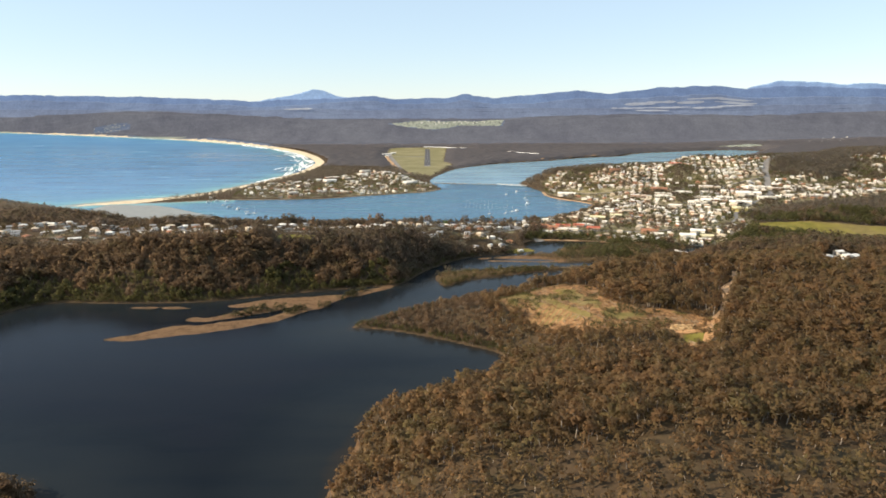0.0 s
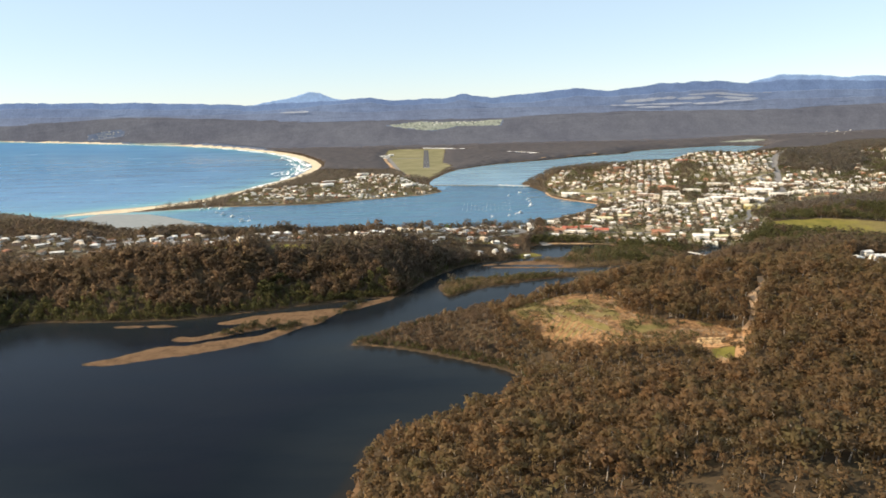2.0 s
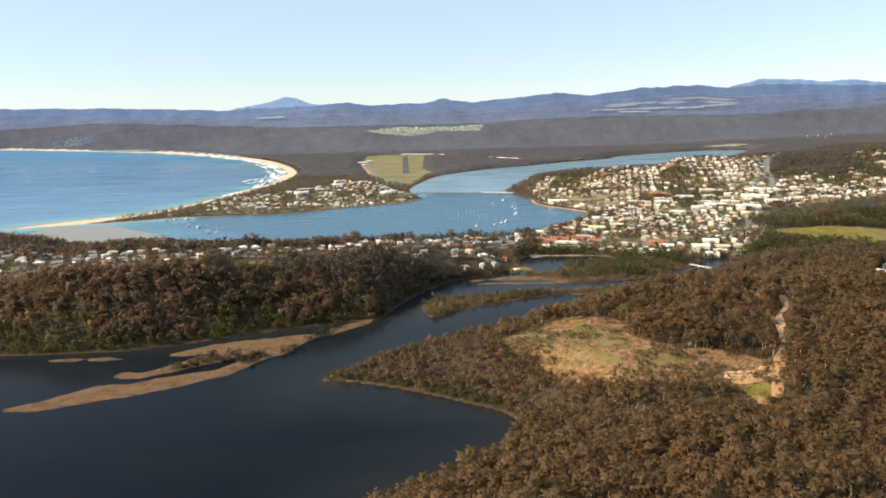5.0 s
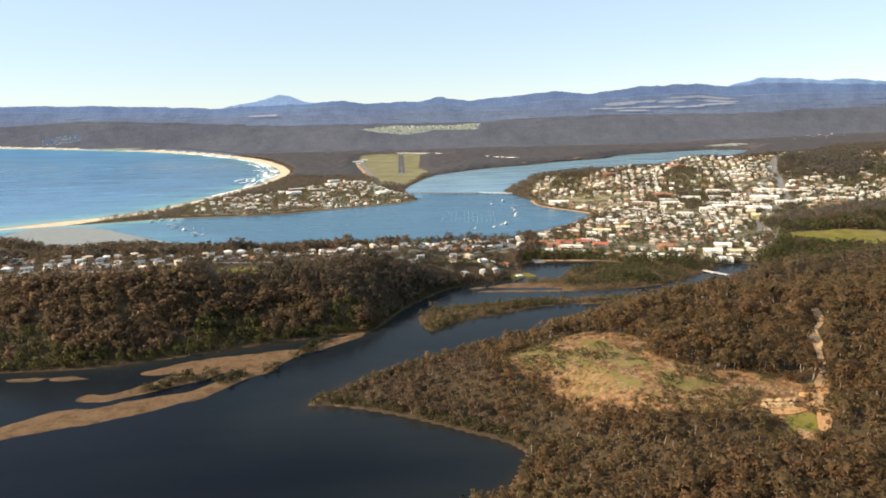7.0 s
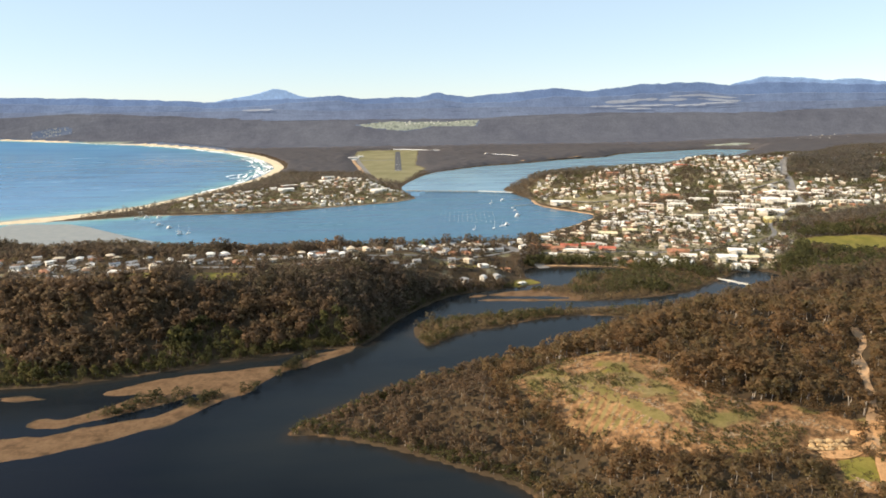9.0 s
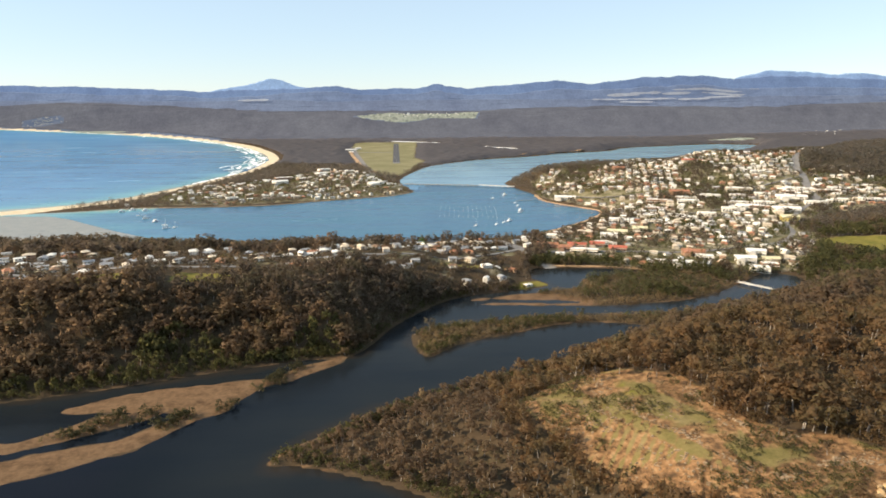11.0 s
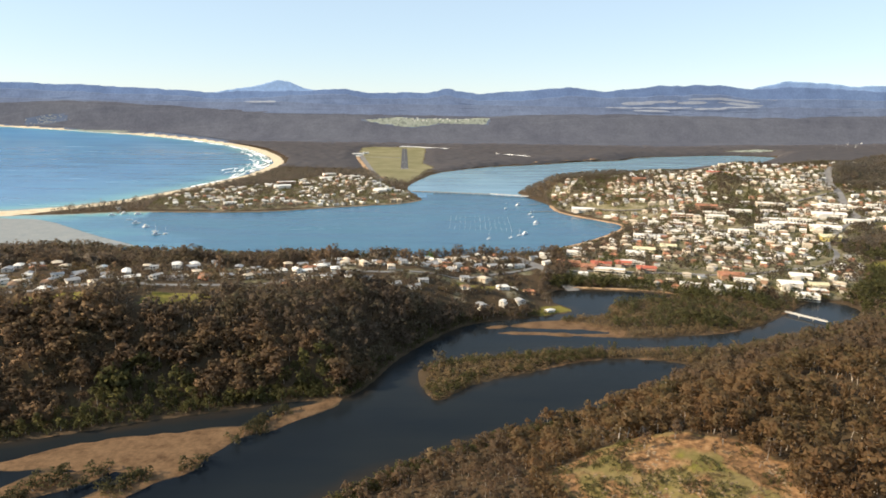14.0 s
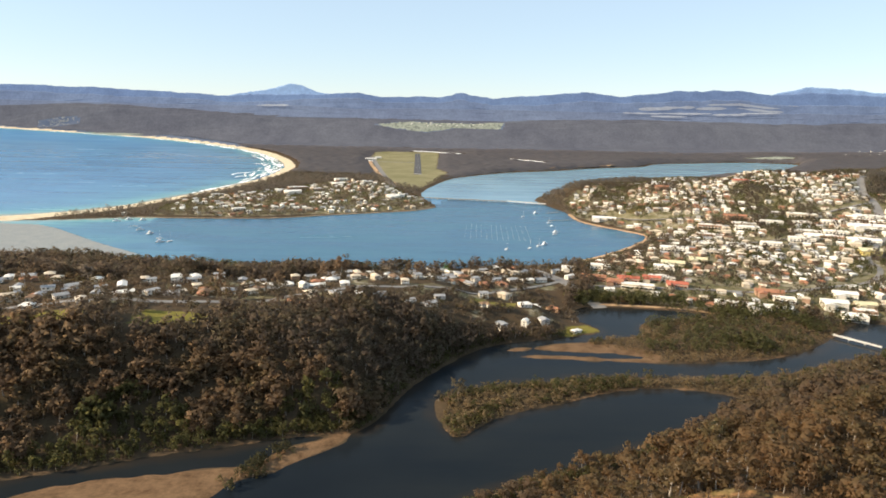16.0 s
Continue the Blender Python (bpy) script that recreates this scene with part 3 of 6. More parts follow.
def build_water():
    ys = np.concatenate([np.arange(-1500, 300, 100), np.arange(300, 1346, 15)])
    xy = fan_grid(ys, 160, 1.2, 800)
    me = mesh_of("lake", np.column_stack([xy, np.zeros(len(xy))]), grid_faces(len(ys), 160), [LAKE], smooth=True)
    add_cover(me, "deep", np.clip(inside_depth(xy, LAKE_LINE) / 120, 0, 1))
    tagged(new("lake", me), "dark tannin-stained lake with faint ripples", "water", kind="structure")
    ys = np.concatenate([np.arange(1345, 2600, 16), np.arange(2600, 4600, 40), np.arange(4600, 9300, 140)])
    xy = fan_grid(ys, 220, 1.2, 800)
    upper = (xy[:, 0] > -200) & (xy[:, 1] > 2358 - (xy[:, 0] - 14) * 0.32)
    inner = (xy[:, 0] > -1000) & (xy[:, 1] < np.interp(xy[:, 0], [-1000, -989, -612, -205, 46, 120], [1830, 1836, 1965, 2050, 2240, 2500]))
    me = mesh_of("bay", squeeze(np.column_stack([xy, np.zeros(len(xy))])), grid_faces(len(ys), 220), [SEA, CALM, ESTUARY], np.where(upper, 1, np.where(inner, 2, 0))[grid_faces(len(ys), 220)[:, 0]], smooth=True)
    depth = inside_depth(xy, SEA_LINE)
    ocean = (xy[:, 0] < -560) | (xy[:, 1] > 4400)
    shoal = np.maximum(0.05, -inside_depth(xy, np.array(SHOAL, float)) / 1400)
    near_shoal = np.clip(shoal * 4 + 0.05, 0, 1)
    add_cover(me, "deep", np.minimum(near_shoal, np.clip(depth / 420, np.where(ocean, 0, 0.45), np.where(ocean, 1, 0.5))))
    tagged(new("bay", me), "calm blue bay and estuary, turquoise over sandy shallows", "water", kind="structure")


build_ground()
build_water()


# ---- far mountains: plain distance behind everything ----
RANGE_NEAR = [(-1.0, .026), (-0.569, .0244), (-0.412, .0213), (-0.333, .0182), (-0.269, .0153), (-0.235, .0175), (-0.2, .018), (-0.138, .0195), (-0.088, .0231), (-0.047, .0182),
              (-0.005, .0199), (0.03, .0205), (0.062, .0259), (0.104, .0202), (0.164, .0249), (0.232, .031), (0.284, .0259), (0.362, .0353), (0.458, .0386), (0.503, .0336),
              (0.555, .0375), (0.627, .037), (0.70, .033), (0.8, .034), (1.1, .03)]
RANGE_FAR = [(-0.29, 0.0), (-0.269, .0153), (-0.244, .0196), (-0.211, .0238), (-0.195, .0285), (-0.178, .0337), (-0.165, .0318), (-0.138, .0224), (-0.1, .018), (-0.06, 0.0), (0.45, 0.01),
             (0.51, .036), (0.555, .0452), (0.60, .0443), (0.627, .0432), (0.663, .0392), (0.69, .0421), (0.752, .0377), (0.85, .036), (1.1, .03)]
# blue and paleness of the ranges: haze put into colour and glow
HAZE_NEAR = backdrop_material("hazed_blue_ranges", (0.075, 0.112, 0.195), 0.82)
HAZE_MID = backdrop_material("hazed_foothills", (0.078, 0.099, 0.150), 0.66)
HAZE_FAR = backdrop_material("hazed_far_ranges", (0.115, 0.175, 0.285), 0.9)


def build_range(name, profile, away, mat, label, wrinkle):
    side = np.linspace(-1.0, 1.05, 700)
    rise = np.interp(side, *np.array(profile).T)
    rise = np.convolve(np.pad(rise, 1, 'edge'), np.ones(3) / 3, 'valid')
    line = np.column_stack([side * 60, np.zeros(700)])
    rise = rise + (value_noise(line, 1.1, 31) * 0.0007 + value_noise(line, 0.4, 32) * 0.0005 + value_noise(line, 0.17, 35) * 0.0004) * (rise > 0.006)
    steps = np.linspace(0, 1, 26)
    rows = []
    for s in steps:
        p = np.column_stack([side * 60, np.full(700, s * 8)])
        folds = value_noise(p, 2.0, 33) * 0.6 + value_noise(p, 0.8, 34) * 0.4
        r = away * (0.72 + 0.28 * s + folds * wrinkle * s * (1 - s) * 4)
        h = (rise + 0.012) * s ** 0.85 - 0.012 + folds * 0.002 * s * (1 - s) * 4
        rows.append(np.column_stack([side * r, EYE[1] + r, EYE[2] + h * r]))
    rows.append(np.column_stack([side * away * 1.1, np.full(700, EYE[1] + away * 1.1), np.full(700, -100.0)]))
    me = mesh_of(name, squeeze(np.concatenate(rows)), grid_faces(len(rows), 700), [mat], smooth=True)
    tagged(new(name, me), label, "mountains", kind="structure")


build_range("backdrop_foothills", BACK_HILLS, 13000, HAZE_MID, "dark blue-grey forested foothills in the haze", 0.05)
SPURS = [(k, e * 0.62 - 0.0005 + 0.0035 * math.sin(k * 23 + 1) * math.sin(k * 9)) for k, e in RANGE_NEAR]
# haze painted into the spurs in the same way
HAZE_SPUR = backdrop_material("hazed_spurs", (0.080, 0.108, 0.172), 0.76)
build_range("backdrop_spurs", SPURS, 17500, HAZE_SPUR, "hazy blue spurs below the ranges", 0.06)


def far_paddocks(name, hills, away, patches, seed):
    """Pale cleared fields on the front of far hills."""
    r2 = np.random.default_rng(seed)
    vs, fs, n = [], [], 0
    for a, b, low, high in patches:
        side = np.linspace(a, b, 24)
        rows = []
        for s in np.linspace(0, 1, 5):
            k = low + (high - low) * (s + r2.uniform(-0.12, 0.12, 24) * (0 < s < 1))
            edge = np.sin(np.linspace(0, np.pi, 24)) ** 0.4 * (0.75 + 0.45 * value_noise(np.column_stack([side * 60, side * 0 + low * 40]), 0.7, seed))
            k = (low + high) / 2 + (k - (low + high) / 2) * edge
            r4 = away * (0.72 + 0.28 * k) * 0.95
            h = (np.interp(side, *np.array(hills).T) + 0.012) * k ** 0.85 - 0.010
            rows.append(np.column_stack([side * r4, EYE[1] + r4, EYE[2] + h * r4]))
        vs.append(np.concatenate(rows))
        fs.append(grid_faces(5, 24) + n)
        n += len(vs[-1])
    tagged(new(name, mesh_of(name, squeeze(np.concatenate(vs)), np.concatenate(fs), [PADDOCK])), "cleared paddocks on the far foothills, paled by haze", "fields", kind="structure")


# fields paled and made to glow for the haze before them
PADDOCK = backdrop_material("hazed_paddock", (0.168, 0.186, 0.224), 0.66)
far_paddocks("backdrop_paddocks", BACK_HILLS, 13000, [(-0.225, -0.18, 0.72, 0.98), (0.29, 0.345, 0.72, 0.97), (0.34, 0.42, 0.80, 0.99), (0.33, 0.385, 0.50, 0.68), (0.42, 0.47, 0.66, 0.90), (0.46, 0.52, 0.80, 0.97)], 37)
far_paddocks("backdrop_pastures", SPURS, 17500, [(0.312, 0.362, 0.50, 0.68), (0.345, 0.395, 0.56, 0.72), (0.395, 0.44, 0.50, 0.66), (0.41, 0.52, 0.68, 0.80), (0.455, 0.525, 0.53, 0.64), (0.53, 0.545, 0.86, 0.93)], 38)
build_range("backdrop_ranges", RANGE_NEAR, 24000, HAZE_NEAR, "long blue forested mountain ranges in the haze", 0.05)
build_range("backdrop_peak", RANGE_FAR, 38000, HAZE_FAR, "lone peak and distant tableland in pale blue haze", 0.03)


# ---- trees ----
ICO = bmesh.new()
bmesh.ops.create_icosphere(ICO, subdivisions=1, radius=1)
ICO_V = np.array([v.co[:] for v in ICO.verts])
ICO_F = np.array([[v.index for v in f.verts] for f in ICO.faces])
ICO.free()


def blob(at, size, r):
    v = ICO_V * (1 + r.uniform(-0.28, 0.28, (12, 1)))
    return v * np.array(size) + np.array(at), ICO_F


def tube(a, b, ra, rb, sides=5):
    a, b = np.array(a, float), np.array(b, float)
    t = np.linspace(0, 2 * np.pi, sides, endpoint=False)
    ring = np.column_stack([np.cos(t), np.sin(t), np.zeros(sides)])
    v = np.concatenate([a + ring * ra, b + ring * rb])
    i = np.arange(sides)
    j = (i + 1) % sides
    return v, np.concatenate([np.column_stack([i, j, j + sides]), np.column_stack([i, j + sides, i + sides])])


def sprays(center, size, count, r, leaf):
    """Loose leaf sprays round a clump: small bent triangles at all angles."""
    d = r.normal(size=(count, 3))
    d /= np.linalg.norm(d, axis=1)[:, None]
    c = np.array(center) + d * np.array(size) * r.uniform(0.75, 1.15, (count, 1))
    v = (c[:, None] + r.normal(size=(count, 3, 3)) * leaf).reshape(-1, 3)
    return v, np.arange(count * 3).reshape(-1, 3)


def joined(pieces):
    vs, fs, n = [], [], 0
    for v, f in pieces:
        vs.append(v)
        fs.append(f + n)
        n += len(v)
    return np.concatenate(vs), np.concatenate(fs)




def clump(at, size, r, TUFT=12):
    """A ragged tuft: bent leaf sprays on an uneven shell, each facing roughly outwards."""
    d = r.normal(size=(TUFT, 3)) + np.array((0, 0, 0.35))
    d /= np.linalg.norm(d, axis=1)[:, None]
    face = d + r.normal(size=(TUFT, 3)) * 0.38
    face /= np.linalg.norm(face, axis=1)[:, None]
    e = np.cross(face, r.normal(size=(TUFT, 3)))
    e /= np.linalg.norm(e, axis=1)[:, None]
    g = np.cross(face, e)
    turn = np.array((0, 2.1, 4.2))[None] + r.uniform(-0.5, 0.5, (TUFT, 3))
    reach = r.uniform(0.22, 0.64, (TUFT, 3))
    v = d[:, None] * r.uniform(0.35, 1.15, (TUFT, 1, 1)) + (e[:, None] * np.cos(turn)[..., None] + g[:, None] * np.sin(turn)[..., None]) * reach[..., None]
    return v.reshape(-1, 3) * np.array(size) + np.array(at), np.arange(TUFT * 3).reshape(-1, 3)


def unit(v):
    return v / np.maximum(np.linalg.norm(v, axis=-1, keepdims=True), 1e-6)


def tree_shape(seed, height, spread, clumps, leaves, limbs, low=0.35, tuft=12):
    """Trunk with limbs, and a crown of uneven tufts with loose sprays; stands on the origin.
    Also gives the way each leaf looks: mostly outwards from its tuft and from the crown, as masses of fine leaves catch the light."""
    r = np.random.default_rng(seed)
    lean = r.normal(size=2) * height * 0.05
    fork = height * (low + 0.12)
    wood = [tube((0, 0, -0.1), (lean[0], lean[1], fork), height * 0.024, height * 0.015, 4 if limbs > 1 else 3)]
    crown, ways = [], []
    heart = np.array((lean[0], lean[1], height * (low + 0.85) / 2))
    for i in range(clumps):
        a = 2.4 * i + r.uniform(-0.7, 0.7)
        h = low + (0.95 - low) * (i + 0.7) / clumps
        out = spread * r.uniform(0.15, 0.85) * (1.2 - 1.1 * abs(h - 0.58))
        c = (lean[0] + math.cos(a) * out, lean[1] + math.sin(a) * out, height * h * r.uniform(0.9, 1.06))
        s = spread * r.uniform(0.7, 1.15) * (1.2 / clumps ** 0.45)
        size = (s, s * r.uniform(0.8, 1.2), s * r.uniform(0.9, 1.4))
        tufts = [clump(c, size, r, tuft)]
        if leaves:
            tufts.append(sprays(c, size, leaves, r, spread * 0.11))
        for v, _ in tufts:
            ways.append(unit(unit(v - np.array(c)) * 0.75 + unit(v - heart) * 0.55 + np.array((0, 0, 0.30)) + np.repeat(r.normal(size=(len(v) // 3, 3)) * 0.16, 3, 0)))
        crown += tufts
        if i in (1, 4) and limbs > 1 and seed % 2 == 1:          # a bare grey limb stands out of the crown
            tip = (c[0] * 1.25, c[1] * 1.25, height * r.uniform(0.86, 1.02))
            wood.append(tube((lean[0], lean[1], fork), tip, height * 0.009, height * 0.004, 3))
        elif i < limbs:
            wood.append(tube((lean[0], lean[1], fork * 0.9), c, height * 0.009, height * 0.004, 3))
    wood = joined(wood)
    bark = unit(np.column_stack([wood[0][:, :2] - heart[:2] * np.clip(wood[0][:, 2:] / fork, 0, 1), np.full(len(wood[0]), 0.004)]))
    return wood, joined(crown), (bark, np.concatenate(ways))


def set_ways(me, ways):
    """Shading normals of a mesh, one for each corner point."""
    a = me.attributes.new("custom_normal", 'FLOAT_VECTOR', 'POINT')
    a.data.foreach_set("vector", np.asarray(ways, np.float32).ravel())


GUMS = [tree_shape(100 + i, 1.0, (0.30, 0.36, 0.27, 0.33, 0.29, 0.38, 0.34, 0.28)[i], 7, 1, 3, (0.38, 0.46, 0.34, 0.48, 0.40, 0.44, 0.36, 0.50)[i], 16) for i in range(8)]
ROUND = [tree_shape(150 + i, 1.0, (0.36, 0.42, 0.33, 0.40, 0.37, 0.44, 0.39, 0.35)[i], 7, 1, 1, (0.24, 0.30, 0.22, 0.34, 0.26, 0.30, 0.24, 0.36)[i], 16) for i in range(8)]
GUMS_LOW = [tree_shape(250 + i, 1.0, 0.44 + 0.03 * (i % 3), 4, 0, 0, 0.26, 7) for i in range(6)]
BROAD = [tree_shape(170 + i, 1.0, (0.38, 0.44, 0.35, 0.42, 0.40, 0.37)[i], 6, 0, 1, (0.24, 0.30, 0.22, 0.32, 0.26, 0.30)[i], 12) for i in range(6)]
GUMS_MID = [tree_shape(200 + i, 1.0, 0.42 + 0.03 * (i % 3), 5, 1, 0, 0.24, 9) for i in range(8)]
BUSHES = [tree_shape(300 + i, 1.0, 0.60, 5, 2, 0, 0.25, 8) for i in range(5)]


def scatter(spacing, x0, x1, y0, y1, seed, stretch=1.0, beyond=70):
    r = np.random.default_rng(seed)
    gx, gy = np.meshgrid(np.arange(x0, x1, spacing), np.arange(y0, y1, spacing * stretch))
    p = np.column_stack([gx.ravel(), gy.ravel()]) + r.uniform(-0.48, 0.48, (gx.size, 2)) * (spacing, spacing * stretch)
    return p[np.abs(p[:, 0]) < 0.74 * (p[:, 1] + 20) + beyond]


def bake(name, shapes, spots, heights, mats, label, category, seed, widen=1.0):
    """One object out of many trees: every tree a turned and scaled shape of its own, with a tone of its own."""
    r = np.random.default_rng(seed)
    kind = r.integers(0, len(shapes), len(spots))
    turn = r.uniform(0, 2 * np.pi, len(spots))
    wide = r.uniform(0.85, 1.2, len(spots)) * widen
    tone = r.random(len(spots))
    vs, fs, ms, ts, ws, base = [], [], [], [], [], 0
    for k, shape in enumerate(shapes):
        sel = np.nonzero(kind == k)[0]
        for part_index in (0, 1):
            (v, f), w3 = shape[part_index], shape[2][part_index]
            c, s = np.cos(turn[sel])[:, None], np.sin(turn[sel])[:, None]
            h = heights[sel][:, None]
            w = h * wide[sel][:, None]
            x = (v[None, :, 0] * c - v[None, :, 1] * s) * w + spots[sel, 0:1]
            y = (v[None, :, 0] * s + v[None, :, 1] * c) * w + spots[sel, 1:2]
            z = v[None, :, 2] * h + spots[sel, 2:3]
            vs.append(np.stack([x, y, z], 2).reshape(-1, 3))
            ws.append(np.stack([w3[None, :, 0] * c - w3[None, :, 1] * s, w3[None, :, 0] * s + w3[None, :, 1] * c, np.repeat(w3[None, :, 2], len(sel), 0)], 2).reshape(-1, 3))
            fs.append((f[None] + (np.arange(len(sel)) * len(v))[:, None, None] + base).reshape(-1, 3))
            ms.append(np.full(len(fs[-1]), part_index))
            ts.append(np.repeat(tone[sel], len(v)))
            base += len(vs[-1])
    me = mesh_of(name, squeeze(np.concatenate(vs)), np.concatenate(fs), mats, np.concatenate(ms), smooth=True)
    add_cover(me, "tone", np.concatenate(ts))
    set_ways(me, np.concatenate(ws))
    return tagged(new(name, me), label, category, kind="stuff")


def not_in(p, polys, margin=0.0):
    keep = np.ones(len(p), bool)
    for poly in polys:
        keep &= inside_depth(p, np.array(poly, float)) < margin
    return keep


def on_ground(p):
    z, gap = ground_height(p)
    return np.column_stack([p, z]), gap


def track_gap(p, line):
    best = np.full(len(p), 1e9)
    line = np.array(line, float)
    for a, b in zip(line[:-1], line[1:]):
        e = b - a
        t = np.clip(((p - a) @ e) / (e @ e), 0, 1)
        best = np.minimum(best, np.hypot(*(p - a - t[:, None] * e).T))
    return best


OPEN = [CLEARING, YARD, AIRFIELD, RIDGE_TOWN, TOWN, SPIT_TOWN, MUD, SHOAL] + FIELDS + LAWNS


# forest round the lake
p = scatter(7.6, -1100, 1300, 400, 1500, 41, beyond=110)
p = p[not_in(p, OPEN, -2) & not_in(p, LAWNS, -9) & (track_gap(p, TRACK) > 7.5 + 3 * value_noise(p, 14, 99)) & (track_gap(p, [(575, 862), (606, 910), (640, 940)]) > 24)]
p = p[not_in(p, [[(252, 640), (262, 660), (300, 676), (330, 684), (312, 640), (288, 604), (262, 600)]])]
near_spots, near_gap = on_ground(p)
thin = np.where((near_spots[:, 0] > 120) & (near_spots[:, 1] > 690) & (value_noise(near_spots[:, :2], 38, 104) + 0.4 * value_noise(near_spots[:, :2], 15, 105) > 0.55), 0.25, 0.95)
keep = (near_gap > 1.5) & (np.random.default_rng(6).random(len(near_gap)) < thin)
near_spots, near_gap = near_spots[keep], near_gap[keep]
r = np.random.default_rng(5)
isle = inside_depth(near_spots[:, :2], np.array([(0, 940), (290, 1010), (560, 1150), (500, 1230), (350, 1290), (250, 1215), (150, 1150), (60, 1090)], float)) > 0
green_belt = ((near_gap < np.where(near_spots[:, 0] < -140, 36, 22) + 28 * value_noise(near_spots[:, :2], 70, 62)) & (value_noise(near_spots[:, :2], 30, 63) > -0.6) & (near_spots[:, 0] < -60) & (near_spots[:, 1] > 780)) | ((near_spots[:, 0] > 200) & (near_spots[:, 1] > 1130) & (near_spots[:, 1] < 1350) & (value_noise(near_spots[:, :2], 50, 64) > 0.3))
green_belt |= (near_spots[:, 0] > 470) & (near_spots[:, 1] > 1100) & (value_noise(near_spots[:, :2], 30, 65) > -0.25)
gum = ~isle & ~green_belt
heights = (8.5 + 10.5 * r.random(len(near_spots)) ** 1.3) * np.clip(0.65 + near_gap / 60, 0.6, 1.0)
heights = heights * (1 + 0.15 * value_noise(near_spots[:, :2], 45, 61))
heights = heights * np.where((near_spots[:, 0] > -110) & (near_spots[:, 0] < 135) & (near_spots[:, 1] > 670) & (near_spots[:, 1] < 900), 0.66, 1.0)     # low regrowth on the point
heights = heights * np.where((near_spots[:, 0] > 100) & (near_spots[:, 0] < 300) & (near_spots[:, 1] > 585) & (near_spots[:, 1] < 700), 0.68, 1.0)     # and below the cleared land
# the trees of the point between the coves stand as single things
point = gum & (near_spots[:, 0] > -95) & (near_spots[:, 0] < 75) & (near_spots[:, 1] > 690) & (near_spots[:, 1] < 900)
point_ids = np.nonzero(point)[0][:300]
rest = gum.copy()
rest[point_ids] = False
close = rest & (near_spots[:, 1] < 1010) & (near_spots[:, 1] > 200)
far_side = rest & ~close
rusty = close & (near_spots[:, 0] > -110) & (near_spots[:, 1] < 940)
close &= ~rusty
bake("forest_trees", ROUND, near_spots[close], heights[close] * 0.86, [BARK, GUM], "dense brown-green gum forest with rounded crowns", "forest", 71, 1.42)
bake("forest_trees", GUMS, near_spots[rusty], heights[rusty], [BARK, RUST], "rusty brown gum forest with pale trunks", "forest", 70, 1.28)
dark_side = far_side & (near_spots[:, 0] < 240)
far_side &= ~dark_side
bake("forest_trees", GUMS_MID, near_spots[dark_side], heights[dark_side], [BARK, DARK_LEAF], "dark wood along the ridge", "forest", 68, 1.15)
bake("forest_trees", GUMS_MID, near_spots[far_side], heights[far_side], [BARK, GUM], "gum forest on the slopes behind the lake", "forest", 72, 1.22)
east = green_belt & (near_spots[:, 1] > 1060) & (~isle | (near_spots[:, 0] > 330))
green_belt &= ~east & ~isle
bake("shore_trees", ROUND, near_spots[green_belt], heights[green_belt] * 0.8, [BARK, GREEN], "green casuarina and tea tree along the lake shore", "shore trees", 73, 1.15)
bake("river_trees", GUMS_MID, near_spots[east], heights[east] * 0.8, [BARK, GREEN], "olive green trees on the river flats", "river trees", 69, 1.2)
olive = isle & ~east & (near_spots[:, 1] > 1128 + 0.10 * (near_spots[:, 0] - 240)) & (near_spots[:, 0] > 225) & (near_gap > 3) & (value_noise(near_spots[:, :2], 26, 109) > -0.55)
bake("mangroves", GUMS_MID, near_spots[olive], r.uniform(3.5, 8.5, olive.sum()), [BARK, OLIVE], "olive green mangroves and swamp oaks on the marsh islands", "trees", 110, 1.45)
low = isle & ~east & ~olive
bake("marsh_scrub", BUSHES, near_spots[low], r.uniform(2.2, 6.5, low.sum()), [BARK, REED], "low tan reed and paperbark scrub on the marsh islands", "scrub", 74, 1.3)
p = scatter(4.2, 0, 560, 930, 1300, 106)
s, gap = on_ground(p)
reedy = (inside_depth(p, np.array([(0, 940), (290, 1010), (560, 1150), (500, 1230), (350, 1290), (250, 1215), (150, 1150), (60, 1090)], float)) > 0) & (gap > 0.8) & (value_noise(p, 20, 107) > -0.7)
bake("reeds", BUSHES, s[reedy], r.uniform(1.0, 3.0, reedy.sum()), [BARK, REED], "dense tan reeds covering the marsh islands", "reeds", 108, 1.5)
tall = isle & (near_gap > 6) & (r.random(len(isle)) < 0.13)
bake("marsh_trees", GUMS_MID, near_spots[tall] + np.array((2.5, 2.5, 0)), r.uniform(7, 11, tall.sum()), [BARK, GREEN], "scattered dark green trees on the marsh islands", "trees", 75, 1.1)


def part(name, verts, faces, mat, parent, label=""):
    ob = new(name, mesh_of(name, verts, faces, [mat], smooth=name == "crown"))
    ob.parent = parent
    return tagged(ob, label)


def build_gum(shape, leaves=GUM, label="slender gum tree with brown-green crown and pale trunk", group="gum trees on the point"):
    root = tagged(new("gum_tree"), label, "tree", group)
    part("trunk", *shape[0], BARK, root, "pale bare trunk")
    set_ways(part("crown", *shape[1], leaves, root).data, shape[2][1])
    return root


gums = [build_gum(s) for s in GUMS]
for n, i in enumerate(point_ids):
    x, y, z = near_spots[i]
    h = heights[i]
    m = pose(x, y, z, 0, 0, r.uniform(0, 360))
    t = gums[n] if n < len(gums) else copy_thing(gums[n % len(gums)], m)
    t.matrix_basis = m @ Matrix.Diagonal((h * 1.4, h * 1.4, h, 1))

# scrub on the sand bars and in the clearing
p = np.concatenate([scatter(5, -390, -40, 725, 970, 43), scatter(6, 80, 340, 600, 840, 44)])
